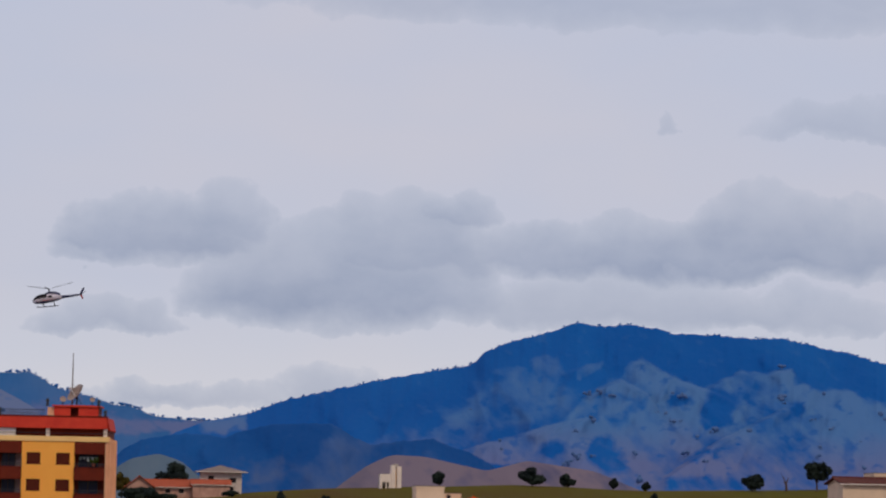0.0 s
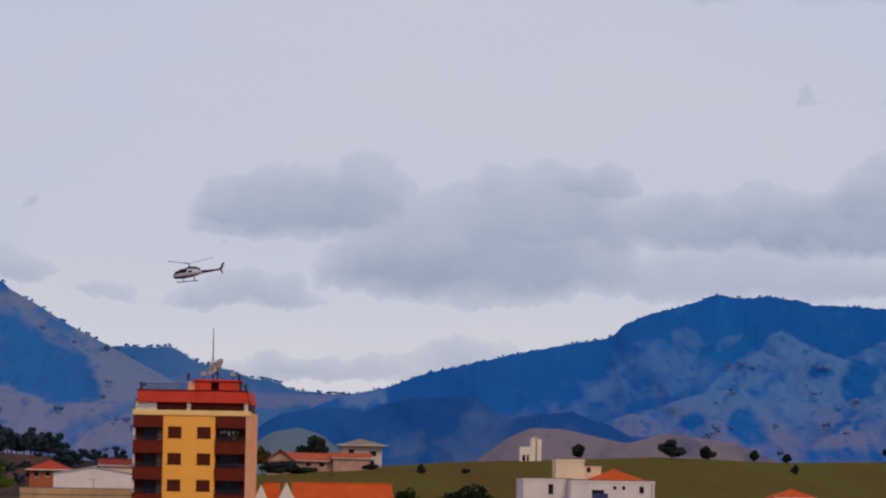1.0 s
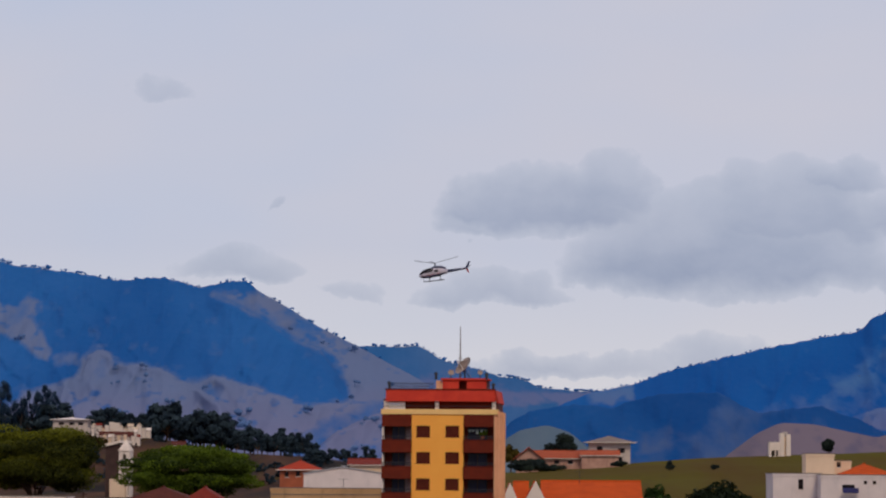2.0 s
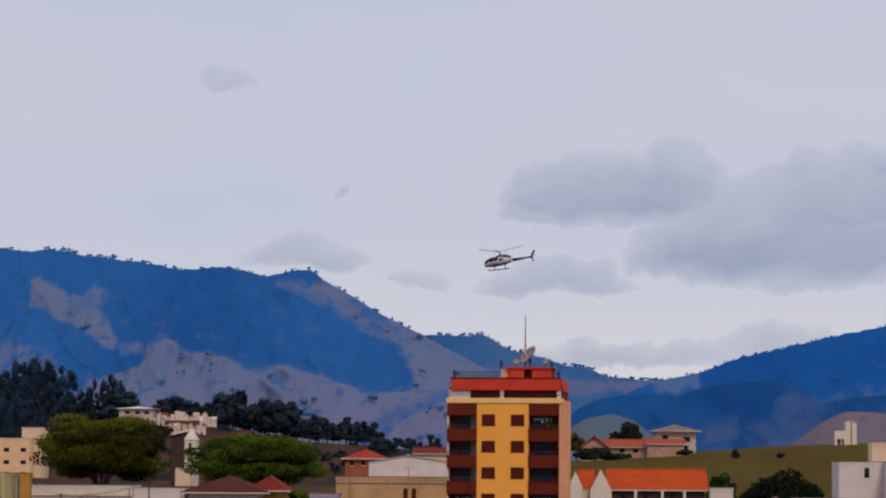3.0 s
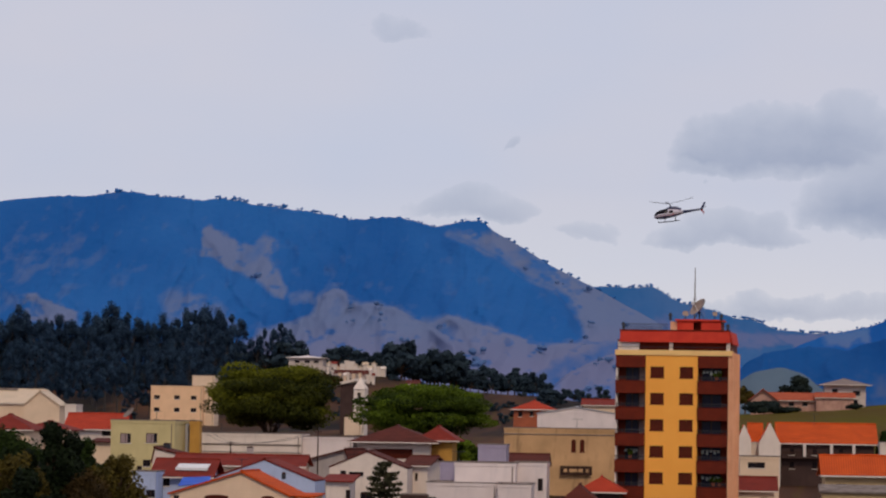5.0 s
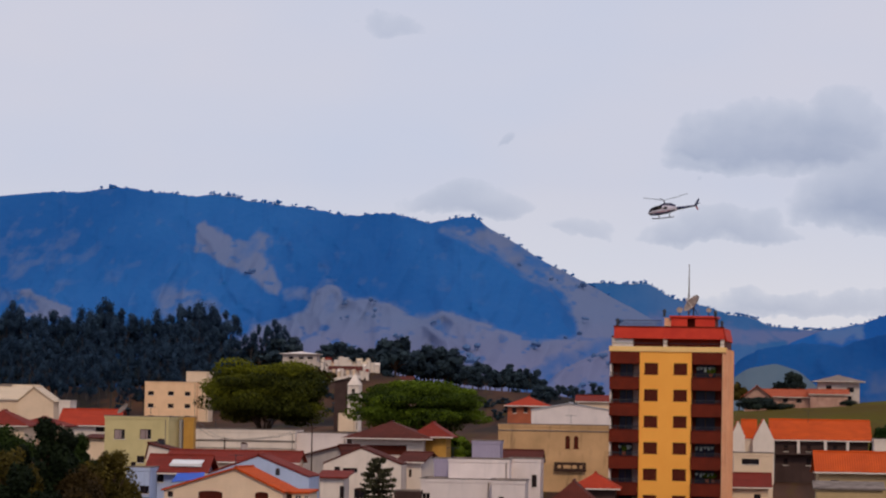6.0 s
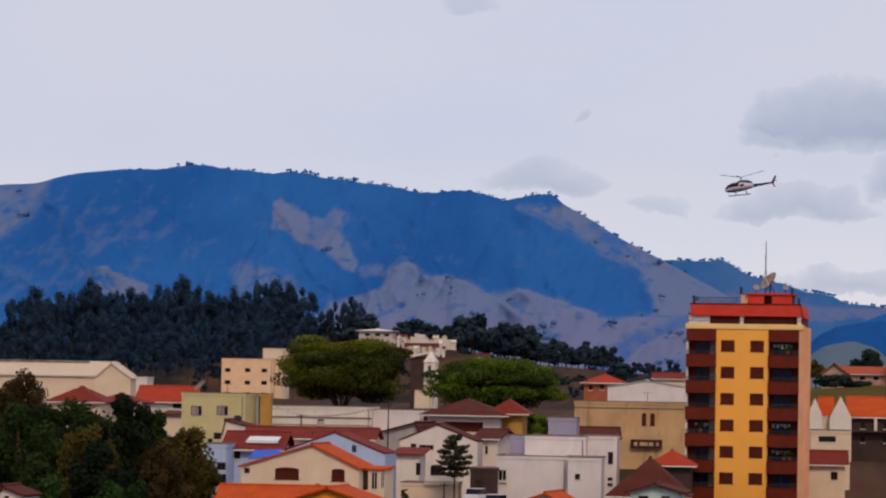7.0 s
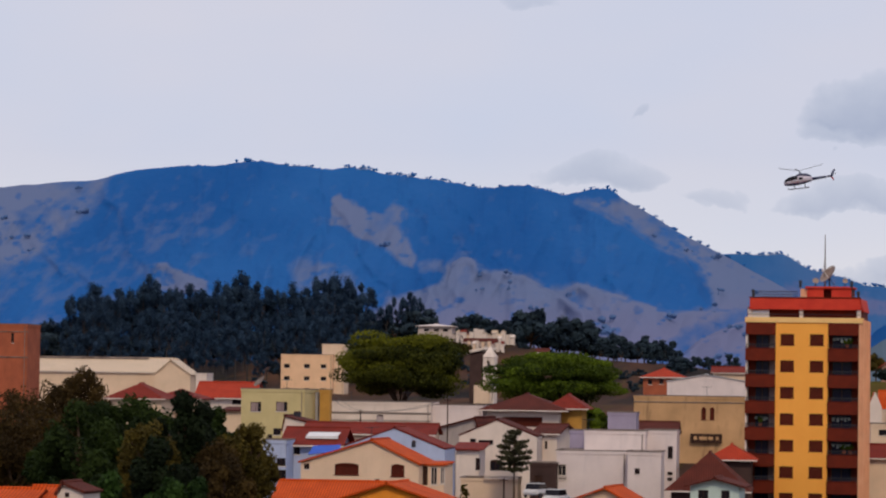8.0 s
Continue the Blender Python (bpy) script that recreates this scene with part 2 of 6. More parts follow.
REDOR_T = surface("red_orange_clay_tiles", (0.46, 0.05, 0.02), (0.36, 0.04, 0.018), 0.7, 0.85, 0.6, 8, 0.25, tiles=1.3)
RED_T = surface("red_clay_tiles", (0.24, 0.03, 0.018), (0.17, 0.022, 0.014), 0.7, 0.85, 0.6, 8, 0.25, tiles=1.3)
RANCH_T = surface("faded_clay_tiles", (0.46, 0.10, 0.045), (0.36, 0.075, 0.035), 0.6, 0.9, 0.6, 8, 0.3, tiles=1.3)
BROWN_T = surface("dark_brown_clay_tiles", (0.125, 0.028, 0.018), (0.085, 0.02, 0.014), 0.6, 0.9, 0.6, 8, 0.3, tiles=1.3)
SHEET = surface("pale_metal_sheet_roof", (0.70, 0.52, 0.36), (0.62, 0.46, 0.32), 0.25, 0.6, 0.4, 6, 0.3, tiles=0.8)
GREYSHEET = surface("grey_metal_sheet_roof", (0.42, 0.40, 0.42), (0.36, 0.34, 0.37), 0.25, 0.6, 0.4, 6, 0.3, tiles=0.8)
SHUTTER = surface("brown_shutter_wood", (0.10, 0.016, 0.007), (0.075, 0.012, 0.006), 1.5, 0.75, 0.3, 20, 0.0)
TRIM = surface("pale_trim_paint", (0.7, 0.6, 0.55), (0.62, 0.53, 0.48), 1.0, 0.7, 0.1, 15, 0.2)
DARKWOOD = surface("dark_wood", (0.05, 0.022, 0.016), (0.035, 0.016, 0.012), 1.5, 0.7, 0.2, 14, 0.0)
IRON = surface("dark_iron", (0.03, 0.03, 0.04), (0.02, 0.02, 0.03), 2.0, 0.55, 0.1, 15, 0.0, metal=0.4)
DISHMAT = surface("weathered_dish_mesh", (0.32, 0.22, 0.18), (0.25, 0.18, 0.15), 1.0, 0.6, 0.1, 12, 0.3)
PALEMETAL = surface("pale_painted_metal", (0.7, 0.68, 0.7), (0.62, 0.6, 0.62), 1.0, 0.45, 0.05, 12, 0.1)
NAVYPAINT = surface("dark_blue_railing_paint", (0.03, 0.03, 0.16), (0.02, 0.02, 0.11), 1.0, 0.6, 0.1, 10, 0.2)
BLUETARP = surface("blue_tarpaulin", (0.02, 0.10, 0.55), (0.02, 0.07, 0.42), 1.0, 0.5, 0.4, 5, 0.0)
CURTAIN = surface("pale_curtain_cloth", (0.4, 0.42, 0.4), (0.2, 0.22, 0.2), 3.0, 0.9, 0.2, 8, 0.0)
LOGGIA = surface("greyish_loggia_plaster", (0.34, 0.25, 0.25), (0.28, 0.2, 0.2), 0.8, 0.9, 0.1, 10, 0.3)
PANE = glass("dark_window_glass", (0.012, 0.010, 0.014))
PANE_B = glass("blue_window_glass", (0.012, 0.012, 0.035))
# Room plaster with the interior's dimness put into its colour.
ROOM = surface("room_shade_plaster", (0.07, 0.05, 0.06), (0.05, 0.035, 0.04), 0.8, 0.9, 0.1, 8, 0.0)
BARK = surface("brown_bark", (0.09, 0.055, 0.035), (0.06, 0.035, 0.025), 2.0, 0.95, 0.5, 12, 0.0)
PALEBARK = surface("pale_gum_bark", (0.06, 0.05, 0.05), (0.035, 0.03, 0.03), 1.0, 0.9, 0.3, 9, 0.0)
L_GREEN = leaves("rain_tree_leaves", (0.005, 0.013, 0.002), (0.125, 0.180, 0.008))
L_RAIN = leaves("dull_rain_tree_leaves", (0.005, 0.010, 0.002), (0.150, 0.152, 0.008))
L_DARK = leaves("dark_green_leaves", (0.006, 0.013, 0.003), (0.026, 0.044, 0.006))
L_DEEP = leaves("deep_shade_leaves", (0.004, 0.008, 0.003), (0.013, 0.023, 0.006))
L_OLIVE = leaves("olive_brown_leaves", (0.035, 0.028, 0.005), (0.115, 0.082, 0.012))
L_RUST = leaves("rusty_brown_leaves", (0.022, 0.013, 0.004), (0.075, 0.044, 0.010))
# The gum wood's haze is put into its blue-grey leaf colour.
L_GUM = leaves("haze_blue_gum_leaves", (0.008, 0.021, 0.045), (0.036, 0.069, 0.118))
L_HILL = leaves("hill_tree_leaves", (0.008, 0.014, 0.016), (0.028, 0.040, 0.030))
L_SHRUB = leaves("mid_green_shrub_leaves", (0.008, 0.022, 0.004), (0.032, 0.068, 0.010))
# Bluer than the hill leaves: haze over the far slope is in the colour.
L_SLOPE = leaves("haze_blue_slope_leaves", (0.012, 0.023, 0.038), (0.042, 0.066, 0.084))
L_PINE = leaves("dull_olive_needles", (0.022, 0.024, 0.012), (0.075, 0.068, 0.035))
# Foliage of the mountain trees, with the distance haze painted in as blue.
L_FAR = surface("far_haze_blue_foliage", (0.020, 0.115, 0.34), (0.030, 0.14, 0.38), 0.2, 1.0, 0.0, 1.0)
L_FARPALE = surface("far_pale_hazed_foliage", (0.066, 0.125, 0.275), (0.082, 0.14, 0.285), 0.2, 1.0, 0.0, 1.0)


# ---- geometry helpers ----
def X(u, d):
    return u * d / F


def Z(v, d):
    return EYE + v * d / F


def part(name, bm, material, parent=None, label="", smooth=False):
    me = bpy.data.meshes.new(name)
    bm.normal_update()
    bm.to_mesh(me)
    bm.free()
    me.materials.append(material)
    if smooth:
        me.polygons.foreach_set("use_smooth", [True] * len(me.polygons))
    ob = new(name, me)
    if parent:
        ob.parent = parent
    if label:
        ob["label"] = label
    return ob


def mesh_ob(name, verts, faces, material, parent=None, smooth=False):
    me = bpy.data.meshes.new(name)
    me.from_pydata(verts, [], faces)
    me.materials.append(material)
    if smooth:
        me.polygons.foreach_set("use_smooth", [True] * len(me.polygons))
    ob = new(name, me)
    if parent:
        ob.parent = parent
    return ob


def box(bm, x0, x1, y0, y1, z0, z1):
    vs = [bm.verts.new(p) for p in ((x0, y0, z0), (x1, y0, z0), (x1, y1, z0), (x0, y1, z0),
                                    (x0, y0, z1), (x1, y0, z1), (x1, y1, z1), (x0, y1, z1))]
    for f in ((0, 3, 2, 1), (4, 5, 6, 7), (0, 1, 5, 4), (1, 2, 6, 5), (2, 3, 7, 6), (3, 0, 4, 7)):
        bm.faces.new([vs[i] for i in f])
    return bm


def one_box(*a, bevel=0.0):
    bm = box(bmesh.new(), *a)
    if bevel:
        bmesh.ops.bevel(bm, geom=bm.edges[:], offset=bevel, segments=2, affect="EDGES")
    return bm


def slab(bm, pts, thick):
    """A plate of that thickness under a flat polygon, given in order."""
    n = (Vector(pts[1]) - Vector(pts[0])).cross(Vector(pts[2]) - Vector(pts[0])).normalized()
    if n.z < 0:
        pts, n = pts[::-1], -n
    top = [bm.verts.new(p) for p in pts]
    low = [bm.verts.new(Vector(p) - n * thick) for p in pts]
    bm.faces.new(top)
    bm.faces.new(low[::-1])
    for i in range(len(pts)):
        j = (i + 1) % len(pts)
        bm.faces.new((top[j], top[i], low[i], low[j]))
    return bm


def prism(bm, poly, y0, y1):
    """A polygon in the xz plane, drawn out from y0 to y1."""
    a = [bm.verts.new((x, y0, z)) for x, z in poly]
    b = [bm.verts.new((x, y1, z)) for x, z in poly]
    bm.faces.new(a)
    bm.faces.new(b[::-1])
    for i in range(len(poly)):
        j = (i + 1) % len(poly)
        bm.faces.new((a[j], a[i], b[i], b[j]))
    bmesh.ops.recalc_face_normals(bm, faces=bm.faces[:])
    return bm


def rod(bm, a, b, r0, r1=None, n=8):
    a, b = Vector(a), Vector(b)
    q = (b - a).to_track_quat("Z", "Y").to_matrix()
    r1 = r0 if r1 is None else r1
    rings = [[bm.verts.new(p + q @ Vector((r * math.cos(k * math.tau / n), r * math.sin(k * math.tau / n), 0))) for k in range(n)]
             for p, r in ((a, r0), (b, r1))]
    for k in range(n):
        bm.faces.new((rings[0][k], rings[0][(k + 1) % n], rings[1][(k + 1) % n], rings[1][k]))
    bm.faces.new(rings[0][::-1])
    bm.faces.new(rings[1])
    return bm


def dish(bm, r, depth, rings=5, n=20, thick=0.03):
    """A shallow bowl that opens towards +z."""
    for off, flip in ((0.0, False), (-thick, True)):
        prev = [bm.verts.new((0, 0, off))]
        for k in range(1, rings + 1):
            rr = r * k / rings
            cur = [bm.verts.new((rr * math.cos(i * math.tau / n), rr * math.sin(i * math.tau / n), depth * (k / rings) ** 2 + off)) for i in range(n)]
            for i in range(n):
                j = (i + 1) % n
                f = (prev[0], cur[i], cur[j]) if k == 1 else (prev[i], cur[i], cur[j], prev[j])
                bm.faces.new(f[::-1] if flip else f)
            prev = cur
    return bm


def lattice(seed, size=256):
    return np.random.RandomState(seed).rand(size, size)


TABLES = [lattice(s) for s in (11, 12, 13, 14)]


def vnoise(x, y, k=0):
    t = TABLES[k % 4]
    xi, yi = np.floor(x).astype(int), np.floor(y).astype(int)
    fx, fy = x - xi, y - yi
    fx, fy = fx * fx * (3 - 2 * fx), fy * fy * (3 - 2 * fy)
    a, b = t[xi % 256, yi % 256], t[(xi + 1) % 256, yi % 256]
    c, e = t[xi % 256, (yi + 1) % 256], t[(xi + 1) % 256, (yi + 1) % 256]
    return (a * (1 - fx) + b * fx) * (1 - fy) + (c * (1 - fx) + e * fx) * fy


def fbm(x, y, octaves=5, k=0):
    s, amp, tot = 0.0, 1.0, 0.0
    for i in range(octaves):
        s = s + amp * vnoise(x * 2 ** i + 17.3 * i, y * 2 ** i + 5.1 * i, k + i)
        tot += amp
        amp *= 0.5
    return s / tot - 0.5


# ---- the ground ----
CREST = [(-1700, 50), (-1300, 42), (-1000, 45), (-820, 60), (-700, 88), (-600, 86), (-480, 66), (-380, 52), (-250, 46), (-120, 30), (0, 14),
         (85, 20), (185, 29), (284, 36), (334, 41), (434, 49), (635, 57), (797, 62), (1040, 56), (1296, 63), (1470, 69), (1700, 66)]
CU, CV = [c[0] for c in CREST], [c[1] for c in CREST]


def ground_z(x, y):
    """Height of the ground: the valley floor under the town, then the slope up to the first crest and the dip behind it."""
    d = max(y, 1.0)
    u = max(-1700.0, min(1700.0, x / d * F))
    v = float(np.interp(u, CU, CV)) / F
    east = float(np.interp(d, (0, 250, 340, 400, 450, 600, 850, 1000, 1500, 6000), (-18, -18, -17, -14, -9, -3.0, v * 850, v * 850, -14, -40)))
    west = float(np.interp(d, (0, 250, 340, 400, 450, 600, 815, 985, 1080, 1500, 6000), (-18, -18, -17, -14, -9.5, -4.5, -2.0, v * 985, v * 1010, -14, -40)))
    k = max(0.0, min(1.0, (u + 130) / 200.0))
    h = west * (1 - k) + east * k
    return EYE + h


def build_ground():
    us = np.concatenate([np.linspace(-15000, -1800, 12), np.arange(-1700, 1701, 20), np.linspace(1800, 15000, 12)])
    ds = np.concatenate([[-4000, -1500, -500, -150, 1.0, 60, 120, 180], np.arange(220, 1010, 10), np.arange(1040, 1500, 60), [1600, 2000, 2600, 3400, 4800]])
    verts, cover, dry = [], [], []
    for d in ds:
        for u in us:
            x = u * max(abs(d), 400) / F
            z = ground_z(x, d)
            n = float(fbm(np.array(x / 40.0), np.array(d / 40.0), 4))
            z += n * 1.2 * min(1, max(0, (d - 500) / 200))
            verts.append((x, d, z))
            n2 = float(fbm(np.array(x / 22.0), np.array(d / 60.0), 4, 9))
            dry.append(0.42 + 1.3 * n2)
            cover.append(0.95 + 0.5 * min(0.0, n2) if (x > -5 and d > 560) else 0.12 + 0.3 * n)
    w = len(us)
    faces = [(j * w + i, j * w + i + 1, (j + 1) * w + i + 1, (j + 1) * w + i) for j in range(len(ds) - 1) for i in range(w - 1)]
    mat = land("valley_ground", (0.018, 0.014, 0.014), (0.085, 0.038, 0.022), (0.080, 0.066, 0.003), (0.074, 0.042, 0.005), 14.0, 0.4)
    ob = mesh_ob("ground", verts, faces, mat, smooth=True)
    at = ob.data.attributes.new("cover", "FLOAT", "POINT")
    at.data.foreach_set("value", cover)
    at = ob.data.attributes.new("dry", "FLOAT", "POINT")
    at.data.foreach_set("value", dry)
    return tagged(ob, "olive pasture slope and brown earth under the valley town", "ground", kind="structure")


build_ground()


# ---- the mountains ----
def mountain(name, crest, base_v, d0, d1, mat, label, cover_fn, u_step=4, rows=150, rough=1.0, seed=0, spurs=(), wood=None, fold=26.0):
    """A hillside that climbs from base_v at distance d0 to its crest line at d1, and falls away behind.
    spurs: ridges (line, rise in metres, fall-off) that stand out from the slope below their line. wood: the stretch of crest under trees."""
    cu, cv = np.array([c[0] for c in crest], float), np.array([c[1] for c in crest], float)
    us = np.arange(cu[0], cu[-1] + 1, u_step)
    top = np.interp(us, cu, cv)
    top = np.convolve(np.pad(top, 2, mode="edge"), np.ones(5) / 5, "valid")
    top = top + 3.5 * rough * fbm(us / 30.0, us * 0 + seed, 4, seed)
    if wood:
        canopy = np.abs(fbm(us / 11.0, us * 0 + seed + 3.3, 3, seed)) * 9 + np.maximum(0, fbm(us / 34.0, us * 0 + seed + 8.1, 3, seed)) * 9
        top = top + canopy * np.clip((us - wood[0]) / 20, 0, 1) * np.clip((wood[1] - us) / 20, 0, 1) - 1.0
    s = np.linspace(0, 1, rows)
    U, S = np.meshgrid(us, s)
    T = np.broadcast_to(top, U.shape)
    V = base_v + (T - base_v) * S
    lean = U + 0.7 * (V - 100)
    gully = np.abs(fbm(lean / 120.0 + 0.4 * fbm(U / 60.0, V / 60.0, 3, seed + 2), V / 420.0 + seed, 3, seed)) * 2
    small = np.abs(fbm((U - 0.5 * V) / 46.0, V / 120.0 + seed, 3, seed + 1)) * 2
    relief = rough * np.sin(np.clip(S, 0, 1) * math.pi) ** 0.6 * (fold * (0.32 - gully) * 2.4 + fold * 0.45 * (0.3 - small) * 2)
    D = d0 + (d1 - d0) * S ** 0.85 - relief
    # scrub: strength of the fold shade painted behind each spur
    scrub = np.zeros(U.shape)
    for line, rise, fall in spurs:
        lu, lv = np.array([p[0] for p in line], float), np.array([p[1] for p in line], float)
        below = np.interp(U, lu, lv) + 3 * fbm(U / 22.0, U * 0 + seed, 3, 2) - V
        ends = np.clip((U - lu[0]) / 30 + 0.4, 0, 1) * np.clip((lu[-1] - U) / 40 + 0.3, 0, 1)
        step = np.clip(below / 7.0, 0, 1)
        scrub = np.maximum(scrub, ends * (below < 0) * np.exp(np.minimum(below, 0) / 16.0))
        D = D - rise * ends * step * step * (3 - 2 * step) * np.exp(-np.maximum(below, 0) / fall)
    wooded = 1 - np.clip(cover_fn(U, V, U, V) * 1.6, 0, 1)
    D = D - wooded * 4.5 * rough * (fbm(U / 13.0, V / 9.0, 3, seed + 3) + 0.6 * fbm(U / 5.0, V / 4.0, 2, seed))
    cov = cover_fn(U + 20 * fbm(U / 22.0, V / 18.0, 4, 2), V + 15 * fbm(U / 20.0, V / 16.0, 4, 3), U, V)
    Xs, Ys, Zs = U * D / F, D, EYE + V * D / F
    # scrub in gullies and behind spurs; its darkening puts the folds' shade in colour
    cov = cov * np.clip(1.2 - 1.2 * gully, 0.45, 1.1) * (1 - 0.5 * scrub)
    for k in (1, 2):
        Xs = np.vstack([Xs, (us * (d1 + 350 * k) / F)[None]])
        Ys = np.vstack([Ys, np.full((1, len(us)), d1 + 350.0 * k)])
        Zs = np.vstack([Zs, (EYE + (top * d1 / F) * (0.6, 0.0)[k - 1] - (0, 30)[k - 1])[None]])
        cov = np.vstack([cov, np.zeros((1, len(us)))])
    r, w = Xs.shape
    verts = np.stack([Xs, Ys, Zs], -1).reshape(-1, 3).tolist()
    idx = np.arange(r * w).reshape(r, w)
    faces = np.stack([idx[:-1, :-1], idx[:-1, 1:], idx[1:, 1:], idx[1:, :-1]], -1).reshape(-1, 4).tolist()
    ob = mesh_ob(name, verts, faces, mat, smooth=True)
    at = ob.data.attributes.new("cover", "FLOAT", "POINT")
    at.data.foreach_set("value", np.clip(cov, 0, 1).reshape(-1).tolist())
    # pasture moves towards its second colour lower down the slope
    low_slope = np.clip((190 - V) / 110.0, 0, 1)
    at = ob.data.attributes.new("dry", "FLOAT", "POINT")
    at.data.foreach_set("value", np.vstack([low_slope, low_slope[-1:], low_slope[-1:]]).reshape(-1).tolist())
    tagged(ob, label, "mountain", kind="structure")

    def on(u, s_):
        i, j = int(np.clip((u - us[0]) / u_step, 0, len(us) - 1)), int(np.clip(s_ * (rows - 1), 0, rows - 1))
        return (float(Xs[j, i]), float(Ys[j, i]), float(Zs[j, i])), float(cov[j, i])
    return on


def blob(U, V, u0, v0, a, b, tilt=0.0):
    """A soft patch: 1 inside, 0 well outside."""
    c, s = math.cos(radians(tilt)), math.sin(radians(tilt))
    x, y = (U - u0) * c + (V - v0) * s, -(U - u0) * s + (V - v0) * c
    return np.clip(2.2 - 1.9 * np.sqrt((x / a) ** 2 + (y / b) ** 2), 0, 1)


def field(U, V, pts, soft=14.0):
    """A soft-edged field with the given corners: 1 inside, 0 outside."""
    best, inside = np.full(U.shape, 1e9), np.zeros(U.shape, bool)
    for (x0, y0), (x1, y1) in zip(pts, pts[1:] + pts[:1]):
        dx, dy = x1 - x0, y1 - y0
        k = np.clip(((U - x0) * dx + (V - y0) * dy) / (dx * dx + dy * dy + 1e-9), 0, 1)
        best = np.minimum(best, np.hypot(U - x0 - k * dx, V - y0 - k * dy))
        inside ^= ((y0 > V) != (y1 > V)) & (U < dx * (V - y0) / (dy + 1e-9) + x0)
    return np.clip(0.5 + np.where(inside, best, -best) / soft, 0, 1)


def cover_left(U, V, u, v):
    # the clearing high on the wooded face, the long lower pasture with its tongue up to the peak, and the western pasture
    c = field(U, V, [(-874, 310), (-867, 334), (-852, 342), (-831, 331), (-805, 314), (-775, 314), (-755, 325), (-732, 317), (-736, 298), (-754, 286), (-746, 276), (-728, 256), (-718, 226), (-723, 211), (-753, 228), (-794, 253), (-835, 275), (-866, 290)], 12)
    c = np.maximum(c, field(U, V, [(-672, 181), (-657, 222), (-632, 235), (-612, 229), (-581, 212), (-530, 203), (-490, 183), (-450, 178), (-430, 189), (-389, 179), (-329, 160), (-269, 142), (-209, 146), (-191, 151), (-188, 171), (-205, 201), (-240, 236), (-290, 255), (-341, 290), (-381, 310), (-431, 329), (-411, 337), (-361, 340), (-331, 335), (-291, 315), (-251, 291), (-200, 271), (-175, 256), (-91, 212), (-11, 173), (-11, 34), (-208, 31), (-750, 24), (-823, 104), (-762, 155)], 16))
    c = np.maximum(c, 0.95 * field(U, V, [(-1800, 360), (-1475, 362), (-1304, 372), (-1278, 366), (-1293, 337), (-1303, 307), (-1329, 281), (-1370, 250), (-1411, 224), (-1441, 209), (-1800, 150)], 34))
    c = np.maximum(c, field(U, V, [(-1198, 165), (-1193, 201), (-1183, 216), (-1167, 219), (-1152, 206), (-1131, 196), (-1090, 184), (-1095, 165)], 10))
    c = np.maximum(c, 0.55 * field(U, V, [(-952, 219), (-937, 226), (-896, 229), (-855, 214), (-814, 195), (-803, 160), (-854, 150), (-926, 165)], 26))
    c = np.maximum(c, 0.6 * field(U, V, [(-713, 221), (-662, 227), (-672, 206), (-707, 206)], 16))
    c = c * (1 - 0.45 * field(U, V, [(-263, 20), (-209, 91), (-159, 115), (-105, 132), (-120, 150), (-230, 118), (-330, 60)], 20))
    c = c * (1 - 0.5 * field(U, V, [(-1400, 325), (-1370, 320), (-1385, 270), (-1420, 262), (-1450, 300)], 20))
    # haze over the western shoulder, put in as a paler, greyer cover
    c = np.maximum(c, 0.27 * np.clip((-780 - U) / 520, 0, 1) * np.clip((400 - V) / 140, 0, 1))
    spots = np.clip((fbm(u / 20.0, v / 13.0, 3, 1) - 0.13) * 6, 0, 0.5)
    folds = fbm((u + 0.8 * v) / 60.0, (v - 0.5 * u) / 34.0, 4, 2)
    return c * (1 - spots) * np.clip(0.95 + 0.9 * folds, 0.5, 1.1) + 0.10 * fbm(u / 50.0, v / 40.0, 4, 3)


